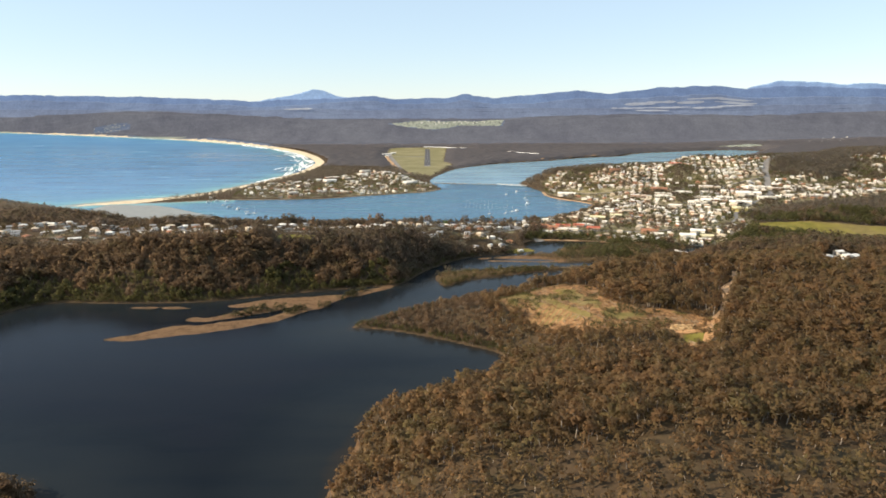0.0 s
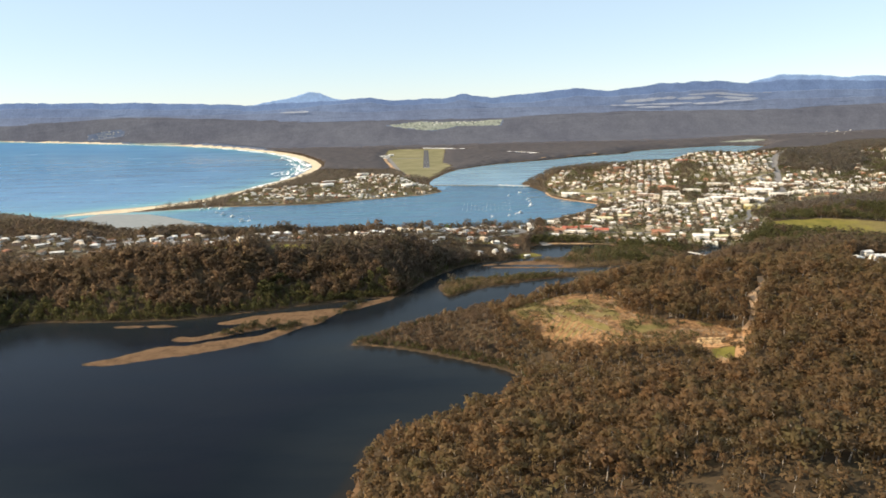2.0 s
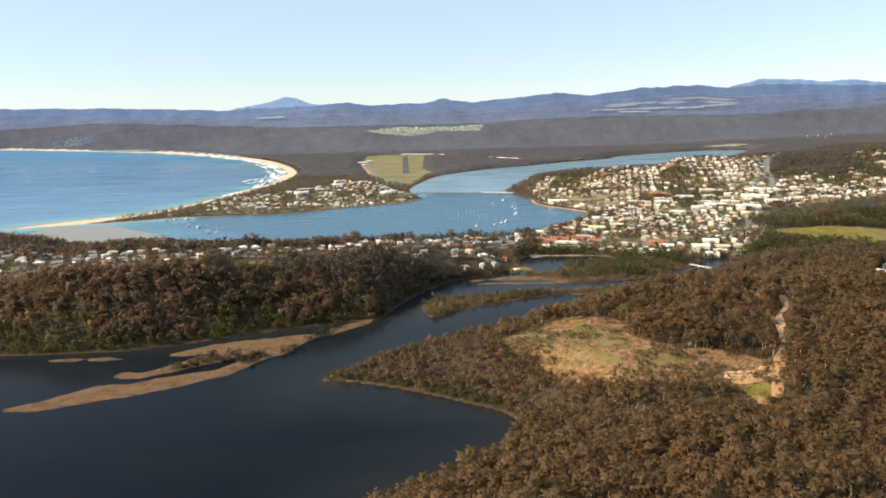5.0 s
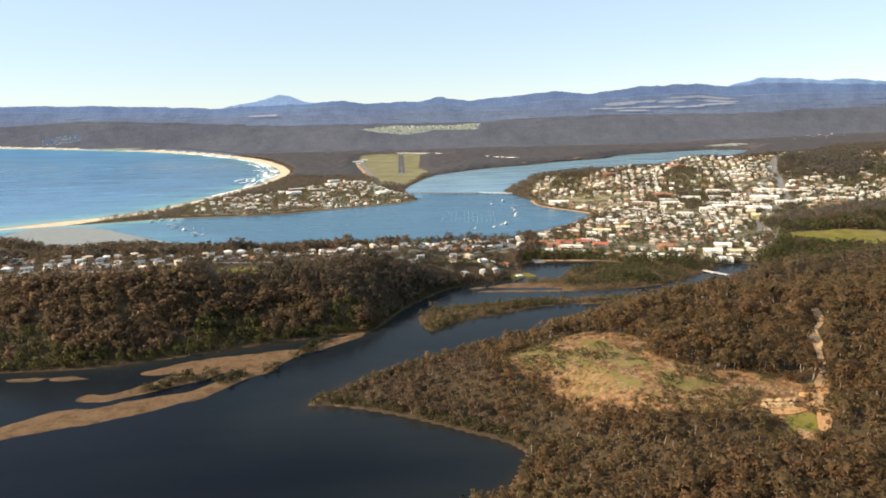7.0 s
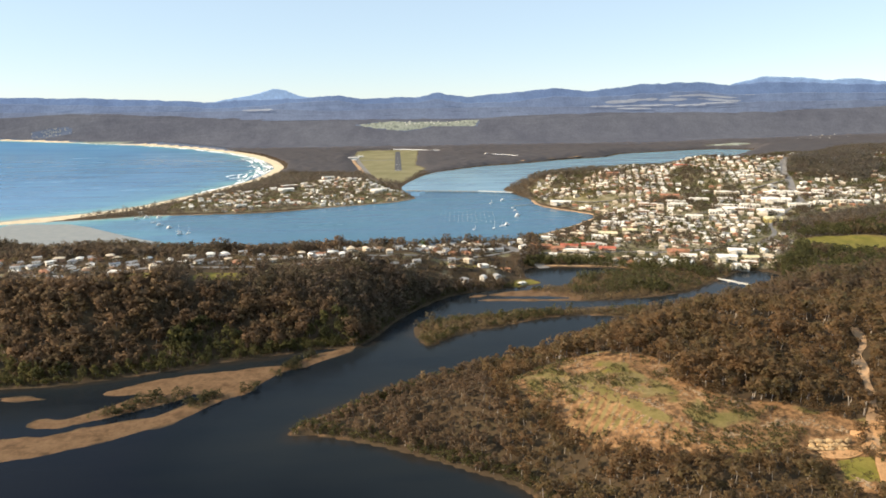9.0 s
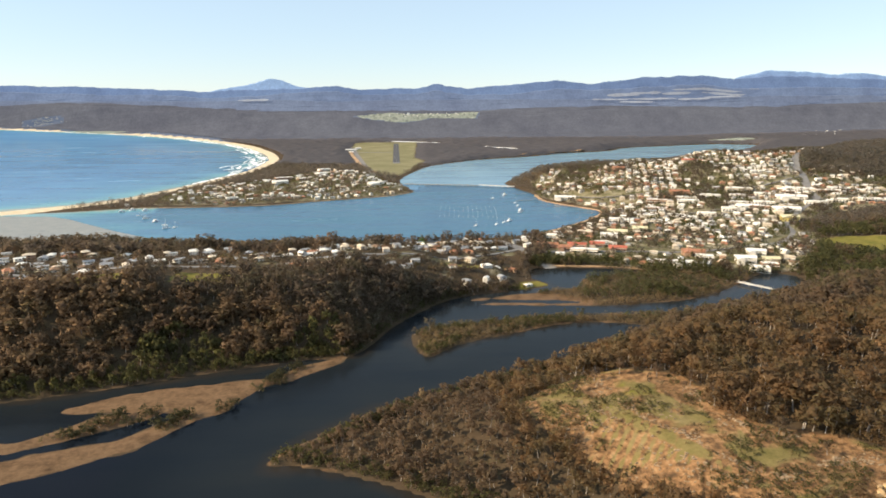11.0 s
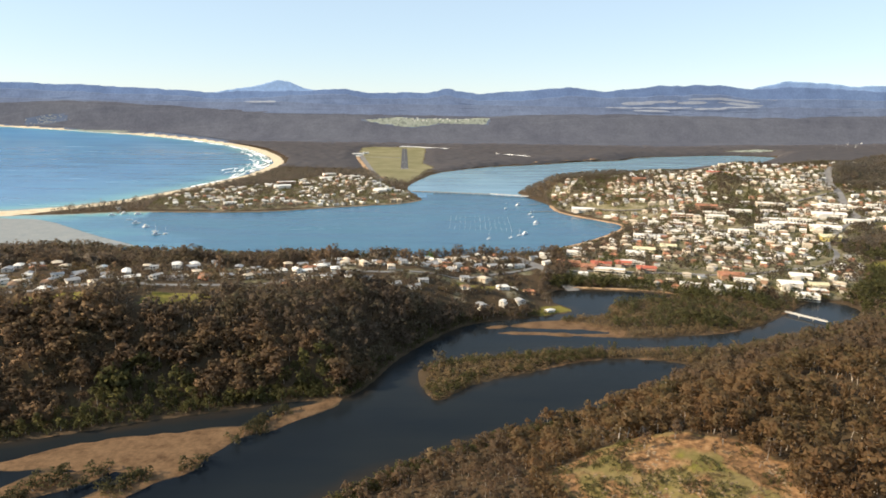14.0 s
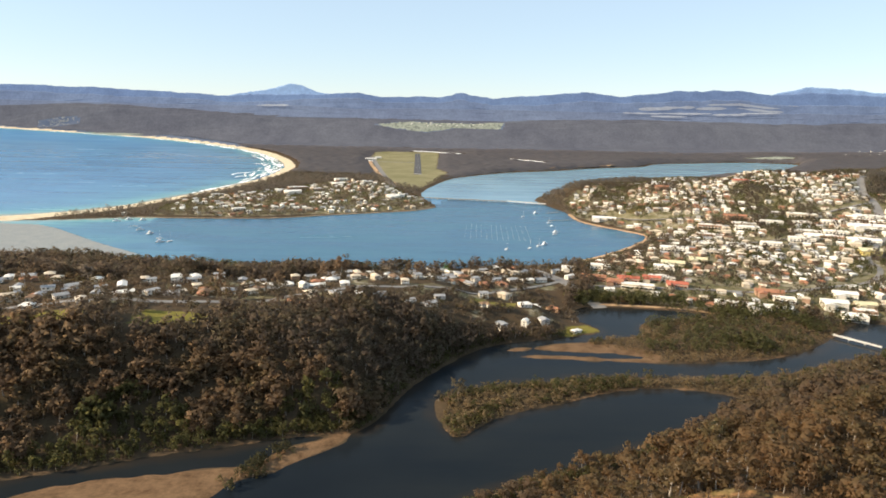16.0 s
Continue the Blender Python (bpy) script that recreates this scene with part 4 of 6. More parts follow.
s, gap = on_ground(p)
bars = np.zeros(len(p), bool)
for line in BAR_LINES[:4]:
    bars |= inside_depth(p, line) > 4
BAR_BUSHES = np.array([(-236, 820), (-229, 834), (-219, 839), (-197, 849), (-188, 834), (-175, 840), (-141, 852), (-135, 860), (-128, 865), (-119, 873), (-116, 888),
                       (-112, 905), (-109, 915), (-103, 900), (-245, 814), (-204, 831), (-179, 829), (-166, 844), (-97, 931)], float)
near_bush = np.hypot(p[:, None, 0] - BAR_BUSHES[:, 0], p[:, None, 1] - BAR_BUSHES[:, 1]).min(1)
strip = bars & (near_bush < 19) & (value_noise(p, 14, 77) > np.where(near_bush < 11, -0.2, 0.3))
p = scatter(4.2, -290, -40, 720, 975, 49)
s2, _ = on_ground(p)
near_bush = np.hypot(p[:, None, 0] - BAR_BUSHES[:, 0], p[:, None, 1] - BAR_BUSHES[:, 1]).min(1)
edge = (near_bush < 6.5) & (s2[:, 2] > -0.35)
bake("bar_trees", GUMS_MID, s2[edge], r.uniform(3.0, 8.0, edge.sum()), [BARK, MANGROVE], "dark green mangroves along the sand bars", "trees", 86, 1.4)
bake("low_scrub", BUSHES, s[strip], r.uniform(1.0, 3.0, strip.sum()), [BARK, OLIVE], "low olive scrub on the sand bars", "scrub", 76, 1.4)
p = scatter(2.6, 80, 340, 600, 840, 55)
s, gap = on_ground(p)
open_land = inside_depth(p, np.array(CLEARING, float)) > 2
tufted = open_land & (value_noise(p, 12, 78) + 0.5 * value_noise(p, 40, 56) > 0.18)
dry = open_land & (value_noise(p, 9, 57) + 0.5 * value_noise(p, 35, 58) > 0.0)
bake("low_scrub", BUSHES, s[tufted], r.uniform(0.7, 2.6, tufted.sum()), [BARK, GREEN], "low green regrowth on cleared land", "scrub", 82, 1.3)
bake("dry_scrub", BUSHES, s[dry], 0.4 + 1.5 * r.random(dry.sum()) ** 2, [BARK, REED], "dry brown brush on cleared land", "scrub", 90, 1.5)

# thickets where the forest meets the cleared land and the track
p = scatter(4.0, 60, 430, 580, 860, 101)
s, gap = on_ground(p)
away = -inside_depth(p, np.array(CLEARING, float))
pick = (((away > 0) & (away < 13)) | (np.abs(track_gap(p, TRACK) - 8) < 3.5)) & (value_noise(p, 12, 102) > -0.35)
bake("edge_scrub", BUSHES, s[pick], r.uniform(1.8, 6.0, pick.sum()), [BARK, RUST], "brown-green understorey at the forest edge", "scrub", 103, 1.25)

# tea tree and saltbush close along the hill's shore
p = np.concatenate([scatter(4.2, -640, 10, 780, 1060, 52), scatter(4.2, -110, 280, 540, 1000, 59), scatter(4.2, -30, 200, 1000, 1190, 115)])
s, gap = on_ground(p)
pick = (gap > 1.5) & (gap < 16) & (value_noise(p, 16, 53) > -0.55)
bake("shore_scrub", BUSHES, s[pick], r.uniform(2.0, 5.5, pick.sum()), [BARK, GREEN], "low dark tea tree thicket along the lake shore", "scrub", 54, 1.25)

# where the houses stand: rows along the streets of each district
def street_plots(district, seed, turn, along, across, chance, margin=8, patchy=0.0):
    r2 = np.random.default_rng(seed)
    poly = np.array(district, float)
    mid = poly.mean(0)
    c, s2 = math.cos(turn), math.sin(turn)
    gx, gy = np.meshgrid(np.arange(-1200, 1200, along), np.arange(-1200, 1200, across))
    gx = gx + r2.uniform(-0.22, 0.22, gx.shape) * along
    gy = gy + np.where(np.arange(len(gy))[:, None] % 2, -0.16, 0.16) * across + r2.uniform(-0.10, 0.10, gy.shape) * across
    q = np.column_stack([(gx * c - gy * s2).ravel(), (gx * s2 + gy * c).ravel()]) + mid
    q = q[(inside_depth(q, poly) > margin)]
    q = q[r2.random(len(q)) < chance + patchy * value_noise(q, 60, seed)]
    s3, gap3 = on_ground(q)
    far_enough = (gap3 > 12) & not_in(q, FIELDS + LAWNS, -4)
    far_enough &= not_in(q, GROVES, 2) | (r2.random(len(q)) < np.where(not_in(q, GROVES[:1]), 0.25, 0.05))
    for road_line in ROADS:
        far_enough &= track_gap(q, road_line) > 13
    for bx, by, *_ in SHOPS + LANDMARKS:
        far_enough &= np.hypot(q[:, 0] - bx, q[:, 1] - by) > 27
    return s3[far_enough], np.full(far_enough.sum(), math.degrees(turn)) + r2.choice([0, 0, 0, 90], far_enough.sum()) + r2.normal(0, 14, far_enough.sum())


ROADS = [[(905, 1690), (924, 1733), (1071, 2054), (1176, 2193), (1248, 2362)],
         [(170, 1490), (185, 1440), (212, 1376), (228, 1310), (236, 1262)],
         [(212, 1376), (340, 1360), (480, 1335), (621, 1380), (697, 1441), (760, 1560), (905, 1690)],
         [(-640, 1080), (-420, 1075), (-300, 1088), (-180, 1122), (-60, 1228), (60, 1278), (200, 1395)],
         [(400, 1700), (520, 1660), (700, 1650), (905, 1690), (1250, 1760)],
         [(390, 2060), (470, 1930), (640, 1850), (860, 1860), (1000, 1900)],
         [(-500, 2010), (-330, 2060), (-100, 2180), (0, 2300), (12, 2357)]]
SHOPS = [(435, 1581, 46, 22, 6), (491, 1558, 34, 20, 5), (568, 1587, 40, 24, 6), (370, 1454, 30, 20, 7), (549, 1701, 50, 18, 6), (634, 1730, 44, 20, 7), (804, 1838, 56, 26, 8),
         (834, 1775, 44, 24, 7), (927, 1800, 62, 30, 8), (985, 1770, 50, 26, 6), (778, 1681, 40, 20, 6), (721, 1690, 46, 22, 7), (470, 1300, 26, 14, 5), (400, 1292, 44, 16, 5), (556, 1268, 24, 16, 6),
         (531, 1250, 26, 18, 7), (300, 1362, 44, 16, 5), (345, 1395, 36, 18, 6), (276, 1462, 30, 16, 7), (-356, 2454, 52, 24, 9), (-260, 2750, 44, 18, 7), (-536, 2282, 34, 14, 6), (-61, 2335, 46, 20, 9), (-163, 2660, 36, 14, 6), (-293, 2447, 36, 16, 6), (-415, 2030, 30, 14, 7)]
# halls and courts that stand out by their colour: x, y, width, depth, height, look
LANDMARKS = [(764, 1564, 34, 16, 7, "yellow"), (296, 1391, 30, 13, 5, "red"), (330, 1393, 24, 13, 5, "red"), (249, 1400, 34, 14, 6, "brick"), (274, 1380, 22, 13, 5, "brick"),
             (393, 1479, 34, 16, 7, "cream"), (443, 1503, 26, 14, 6, "cream"), (529, 1289, 30, 15, 8, "white"), (560, 1316, 28, 14, 7, "white"), (568, 1286, 24, 13, 6, "cream"),
             (430, 1268, 44, 15, 5, "white"), (462, 1322, 34, 15, 6, "brick"), (356, 1366, 28, 14, 5, "red"), (236, 1463, 36, 13, 5, "white"), (618, 2148, 34, 15, 7, "brick"),
             (809, 2126, 38, 15, 8, "red"), (422, 1962, 52, 16, 6, "white"), (653, 1821, 44, 15, 7, "brick"), (-348, 2344, 46, 18, 9, "white"), (-69, 2309, 36, 16, 7, "white"),
             (-254, 2605, 36, 15, 7, "white"), (729, 1655, 46, 18, 7, "white"), (792, 1622, 52, 18, 6, "white"), (850, 1702, 60, 20, 7, "white")]
shop_rng = np.random.default_rng(57)
for k in range(9):                      # the main street
    x = 500 + k * 62
    SHOPS.append((x, 1612 + 0.11 * (x - 500) + shop_rng.uniform(-8, 8), shop_rng.uniform(30, 50), shop_rng.uniform(15, 20), shop_rng.uniform(5, 8)))
    SHOPS.append((x + 20, 1760 + 0.05 * (x - 500) + shop_rng.uniform(-10, 10), shop_rng.uniform(28, 48), shop_rng.uniform(15, 20), shop_rng.uniform(5, 8)))
PLOTS = {"ridge": street_plots(RIDGE_TOWN, 91, radians(22), 25, 26.5, 0.74, patchy=0.35), "town": street_plots(TOWN, 92, radians(-18), 20, 20.5, 0.86, patchy=0.2), "spit": street_plots(SPIT_TOWN, 93, radians(26), 22, 24, 0.52, patchy=0.55)}
ALL_PLOTS = np.concatenate([s4 for s4, _ in PLOTS.values()])[:, :2]
ALL_PLOTS = np.concatenate([ALL_PLOTS, np.array([b[:2] for b in SHOPS + LANDMARKS], float)])


def clear_of_houses(p, gap=7.0):
    ok = np.ones(len(p), bool)
    for i in range(0, len(p), 2000):
        d = ((p[i:i + 2000, None] - ALL_PLOTS[None]) ** 2).sum(2).min(1)
        ok[i:i + 2000] = d > gap * gap
    return ok


# trees of the towns, gardens and spit
p = scatter(8.2, -1000, 1700, 1030, 2650, 45)
towns = np.maximum.reduce([inside_depth(p, np.array(t, float)) for t in (RIDGE_TOWN, TOWN, SPIT_TOWN)])
inside = towns > -2
p, towns = p[inside], towns[inside]
s, gap = on_ground(p)
dense = 0.48 + 0.55 * value_noise(p, 90, 81) + np.where((p[:, 0] < 240) & (p[:, 1] < 1500), np.where(value_noise(p, 45, 98) > 0.1, 0.28, -0.16), 0) + np.where((p[:, 0] < 60) & (p[:, 1] > 1900), 0.35, 0)
dense = np.where(not_in(p, GROVES), dense, 1.0)
on_ridge = (p[:, 0] < 235) & (p[:, 1] < 1520)
pick = (r.random(len(p)) < (dense + 0.2) * np.where(on_ridge, 0.75, 1.0)) & (gap > 4) & np.where(on_ridge, clear_of_houses(p, 9.5), clear_of_houses(p)) & not_in(p, LAWNS, 2)
for road_line in ROADS:
    pick &= track_gap(p, road_line) > 8
wooded = pick & ~not_in(p, GROVES[:1])
bake("woods", GUMS_LOW, s[wooded], r.uniform(8, 16, wooded.sum()), [BARK, HAZED_WOODS], "brown hilltop wood above the town", "woods", 111, 1.2)
pick &= ~wooded
half = pick & (value_noise(p, 26, 88) > -0.1)
other = pick & ~half
tall = np.where(p[:, 0] < 60, 0.75, 1.0)
ridge = pick & on_ridge
half &= ~ridge
other &= ~ridge
russet = ridge & (value_noise(p, 34, 95) > 0.25)
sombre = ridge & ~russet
bake("garden_trees", BROAD, s[russet], 3.5 + 6.0 * r.random(russet.sum()) ** 1.6, [BARK, GUM], "broad russet garden trees on the ridge", "trees", 96, 1.55)
bake("garden_trees", BROAD, s[sombre], 3.5 + 7.0 * r.random(sombre.sum()) ** 1.6, [BARK, DARK_LEAF], "broad dark garden trees on the ridge", "trees", 97, 1.55)
bake("garden_trees", GUMS_LOW, s[half], r.uniform(5, 12, half.sum()) * tall[half], [BARK, DARK_LEAF], "brown-green garden and street trees among the houses", "trees", 77, 1.15)
bake("garden_trees", GUMS_LOW, s[other], r.uniform(4, 10, other.sum()) * tall[other], [BARK, GREEN], "green garden and street trees among the houses", "trees", 87, 1.2)

# a belt of trees between the marsh pond and the town
p = scatter(6.0, 190, 480, 1255, 1350, 112)
s, gap = on_ground(p)
pick = (track_gap(p, [(205, 1325), (262, 1324), (330, 1318), (385, 1298), (440, 1262)]) < 13) & (gap > 2.5) & clear_of_houses(p, 8) & (value_noise(p, 18, 113) > -0.7)
bake("shore_trees", GUMS_MID, s[pick], r.uniform(6, 11, pick.sum()), [BARK, GREEN], "dark green trees between pond and town", "shore trees", 114, 1.35)

# forest under the start of the approach
p = scatter(12, -420, 420, -330, 400, 50, beyond=900)
s, gap = on_ground(p)
s = s[gap > 4]
bake("forest_trees", GUMS_MID, s, r.uniform(8, 14, len(s)), [BARK, RUST], "gum forest below the start of the approach", "forest", 89, 1.25)

# woods past the towns
p = scatter(13.5, -1700, 2300, 1500, 3000, 46)
p = p[not_in(p, OPEN, -2)]
s, gap = on_ground(p)
pick = (gap > 14) & ~((track_gap(p, BEACH_LINE) < 60) & (p[:, 1] > 1890)) & ~((p[:, 0] < -770) & (p[:, 1] > 1780))
bake("woods", GUMS_LOW, s[pick], r.uniform(7, 13, pick.sum()), [BARK, HAZED_WOODS], "dark coastal woods beside beach and town", "woods", 78, 1.15)
TOWNSHIP = [(-0.522 * 7400, 7650), (-0.47 * 7400, 7650), (-0.47 * 7900, 8150), (-0.522 * 7900, 8150)]


def canopy(name, ys, cols, high, ragged, clear, beach_clear, mat, label, seed, openings):
    """A closed roof of leaves over far woods, seen too far off to tell its trees apart."""
    q = fan_grid(ys, cols, 0.95, 800)
    z, gap = ground_height(q)
    roof = high * soft((gap - clear) / 40) + ragged * (value_noise(q, 26, seed) + 0.6 * value_noise(q, 90, seed + 1))
    keep = (gap > clear) & not_in(q, openings, 2) & (track_gap(q, BEACH_LINE) > beach_clear)
    for opening in openings:                # the woods grow lower towards open land
        roof *= soft(-inside_depth(q, np.array(opening, float)) / 60)
    f = grid_faces(len(ys), cols)
    f = f[keep[f].all(1)]
    tagged(new(name, mesh_of(name, squeeze(np.column_stack([q, z + roof])), f, [mat], smooth=True)), label, "woods", kind="stuff")


canopy("far_woods", np.arange(2960, 4870, 11), 560, 7.0, 3.6, 8, 62, FAR_HAZE_LEAF, "far flat woods round the airfield", 141, OPEN + LAGOONS)
canopy("hazy_woods", np.concatenate([np.arange(4700, 9700, 45), np.arange(9700, 12600, 90)]), 460, 4.5, 2.0, 30, 130, HAZE_HILL, "hazy forested hills beyond the bay", 151, FIELDS + [TOWNSHIP] + LAGOONS)


# ---- houses ----
WHITE_WALL = plain("cream_plaster", (0.74, 0.69, 0.60), 0.8, 0.12, 0.6)
BRICK_WALL = plain("orange_brick", (0.36, 0.23, 0.155), 0.85, 0.25, 2.0)
TAN_WALL = plain("tan_boards", (0.56, 0.48, 0.37), 0.8, 0.2, 1.0)
WHITE_ROOF = plain("white_sheet_roof", (0.75, 0.72, 0.66), 0.5, 0.12, 0.5)
TILE_ROOF = plain("terracotta_tiles", (0.34, 0.155, 0.09), 0.8, 0.3, 1.5)
GREY_ROOF = plain("grey_sheet_roof", (0.30, 0.30, 0.30), 0.55, 0.25, 0.7)
BROWN_ROOF = plain("brown_tiles", (0.22, 0.14, 0.09), 0.8, 0.3, 1.2)
SAND_ROOF = plain("sandy_tiles", (0.56, 0.47, 0.36), 0.75, 0.2, 1.0)
GLASS = plain("window_glass", (0.03, 0.04, 0.05), 0.12, 0.3, 0.5, spec=0.6)
DOOR = plain("painted_door", (0.25, 0.13, 0.08), 0.6, 0.2, 1.0)
CONCRETE = plain("pale_concrete", (0.58, 0.55, 0.50), 0.85, 0.15, 0.5)
STEEL = plain("galvanised_steel", (0.45, 0.46, 0.47), 0.45, 0.2, 1.0, metal=0.6)
ASPHALT = plain("asphalt", (0.075, 0.075, 0.08), 0.9, 0.25, 0.25)
STREET = plain("worn_street", (0.20, 0.19, 0.18), 0.9, 0.2, 0.2)
PAINT = plain("white_paint", (0.8, 0.8, 0.78), 0.6, 0.1, 0.5)
HULL = plain("white_hull", (0.82, 0.82, 0.82), 0.3, 0.06, 0.5, spec=0.5)
TIMBER = plain("grey_timber", (0.24, 0.19, 0.14), 0.85, 0.3, 1.5)
DIRT = plain("pale_dirt", (0.42, 0.27, 0.155), 0.95, 0.4, 0.15)
# white runway paint, greyed to put the haze into its colour
HAZED_PAINT = plain("hazed_paint", (0.30, 0.30, 0.29), 0.7, 0.2, 0.3)
# surf foam, and the painted glint of the far lagoons
FOAM_GLARE = plain("foam_and_glare", (0.88, 0.90, 0.90), 0.8, 0.06, 0.2)


def box(x0, y0, z0, x1, y1, z1):
    v = np.array([(x, y, z) for z in (z0, z1) for y in (y0, y1) for x in (x0, x1)], float)
    f = np.array([(0, 2, 1), (1, 2, 3), (4, 5, 6), (5, 7, 6), (0, 1, 4), (1, 5, 4), (2, 6, 3), (3, 6, 7), (0, 4, 2), (2, 4, 6), (1, 3, 5), (3, 7, 5)])
    return v, f


def pitched_roof(w, d, z, rise, eave, hip):
    """A roof of two or four slopes with eaves and a closed underside."""
    a, b = w / 2 + eave, d / 2 + eave
    r = a - hip * b if hip else a
    r = max(r, 0.4)
    low = [(-a, -b, z), (a, -b, z), (a, b, z), (-a, b, z)]
    mid = [(x, y, z + 0.22) for x, y, _ in low]
    top = [(-r, 0, z + rise), (r, 0, z + rise)]
    v = np.array(low + mid + top, float)
    f = [(0, 2, 1), (0, 3, 2), (4, 5, 9), (4, 9, 8), (6, 7, 8), (6, 8, 9), (7, 4, 8), (5, 6, 9)]
    for i in range(4):
        j = (i + 1) % 4
        f += [(i, j, j + 4), (i, j + 4, i + 4)]
    return v, np.array(f)


def moved(piece, x=0, y=0, z=0, turn=0):
    v, f = piece
    if turn:
        v = np.column_stack([-v[:, 1], v[:, 0], v[:, 2]])
    return v + np.array((x, y, z)), f


def house_pieces(w, d, h, rise, hip, wing=0.0, deck=False, floors=1):
    """Named pieces of a house; walls go 2.5 m into the ground for sloping plots."""
    walls = [box(-w / 2, -d / 2, -2.5, w / 2, d / 2, h)]
    roofs = [pitched_roof(w, d, h, rise, 0.6, hip)]
    if wing:
        walls.append(moved(box(-wing / 2, -wing / 2, -2.5, wing / 2, wing / 2, h - 0.05), w * 0.22, -d / 2 - wing * 0.35))
        roofs.append(moved(pitched_roof(wing * 1.1, wing * 0.95, h - 0.03, rise * 0.92, 0.5, 1.0 if hip else 0), w * 0.22, -d / 2 - wing * 0.35, 0, 1))
    if not hip:
        for s in (-1, 1):
            gable = np.array([(s * (w / 2 - 0.05), -d / 2, h), (s * (w / 2 - 0.05), d / 2, h), (s * (w / 2 - 0.05), 0, h + rise * 0.93), (s * (w / 2 - 0.25), -d / 2, h), (s * (w / 2 - 0.25), d / 2, h), (s * (w / 2 - 0.25), 0, h + rise * 0.93)])
            walls.append((gable, np.array([(0, 1, 2), (3, 5, 4), (0, 2, 5), (0, 5, 3), (1, 4, 5), (1, 5, 2)])))
    out = {"wall": joined(walls), "roof": joined(roofs)}
    windows = []
    for level in range(floors):
        z = 0.9 + level * 2.8
        for x in (-0.33, -0.02):
            windows.append(box(w * x - 0.9, -d / 2 - 0.05, z, w * x + 0.9, -d / 2 + 0.05, z + 1.3))
            windows.append(box(w * x - 0.8, d / 2 - 0.05, z, w * x + 0.8, d / 2 + 0.05, z + 1.2))
        windows.append(box(-w / 2 - 0.05, -1.2, z, -w / 2 + 0.05, 0.8, z + 1.3))
        windows.append(box(w / 2 - 0.05, -0.8, z, w / 2 + 0.05, 1.2, z + 1.2))
    out["window"] = windows
    if not wing:
        out["door"] = box(w * 0.3, -d / 2 - 0.05, 0, w * 0.3 + 1.0, -d / 2 + 0.05, 2.05)
    if deck:
        z = h - 2.9
        out["balcony"] = box(-w / 2, -d / 2 - 2.4, z - 0.2, w / 2, -d / 2, z)
        out["railing"] = joined([box(-w / 2, -d / 2 - 2.4, z + 0.9, w / 2, -d / 2 - 2.3, z + 1.0), box(-w / 2, -d / 2 - 2.37, z + 0.15, w / 2, -d / 2 - 2.33, z + 0.8)])
        out["post"] = [box(x - 0.08, -d / 2 - 2.45, -2.5, x + 0.08, -d / 2 - 2.29, z + 0.95) for x in (-w / 2 + 0.1, 0, w / 2 - 0.1)]
    return out


HOUSES = [
    (house_pieces(15, 9, 3.0, 2.2, 1), WHITE_WALL, WHITE_ROOF, "cream house with a white hipped metal roof"),
    (house_pieces(13, 9, 5.6, 2.0, 0, 0, True, 2), WHITE_WALL, WHITE_ROOF, "two-storey white house with balcony and white gable roof"),
    (house_pieces(14, 9, 3.0, 2.4, 1, 6), BRICK_WALL, TILE_ROOF, "orange brick house with a terracotta tiled roof"),
    (house_pieces(16, 10, 5.8, 2.2, 1, 0, True, 2), TAN_WALL, SAND_ROOF, "two-storey tan house with balcony and sandy roof"),
    (house_pieces(14, 8, 3.0, 2.0, 0), WHITE_WALL, GREY_ROOF, "cream cottage with a grey metal gable roof"),
    (house_pieces(15, 9, 3.1, 2.3, 1, 6), WHITE_WALL, BROWN_ROOF, "cream house with a brown tiled roof and front wing"),
    (house_pieces(12, 9, 5.6, 1.2, 0, 0, True, 2), WHITE_WALL, GREY_ROOF, "two-storey cream house with grey roof and deck"),
    (house_pieces(17, 10, 3.2, 2.0, 0), TAN_WALL, WHITE_ROOF, "long tan house with a white metal gable roof"),
    (house_pieces(13, 10, 5.7, 2.3, 1, 0, False, 2), BRICK_WALL, SAND_ROOF, "two-storey brick house with a sandy tiled roof"),
]
CHANCE = np.array([0.14, 0.11, 0.12, 0.12, 0.14, 0.12, 0.10, 0.07, 0.08])


def build_house(index, full):
    pieces, wall, roof, label = HOUSES[index]
    root = new("house")
    part("wall", *pieces["wall"], wall, root)
    part("roof", *pieces["roof"], roof, root)
    if "balcony" in pieces:
        deck = part("balcony", *pieces["balcony"], CONCRETE, root)
        part("railing", *pieces["railing"], PAINT, deck, "white balcony railing")
        for p in pieces["post"]:
            part("post", *p, PAINT, deck)
    if full:
        for w in pieces["window"]:
            part("window", *w, GLASS, root, "dark glass window")
        if "door" in pieces:
            part("door", *pieces["door"], DOOR, root)
    return tagged(root, label, "house")


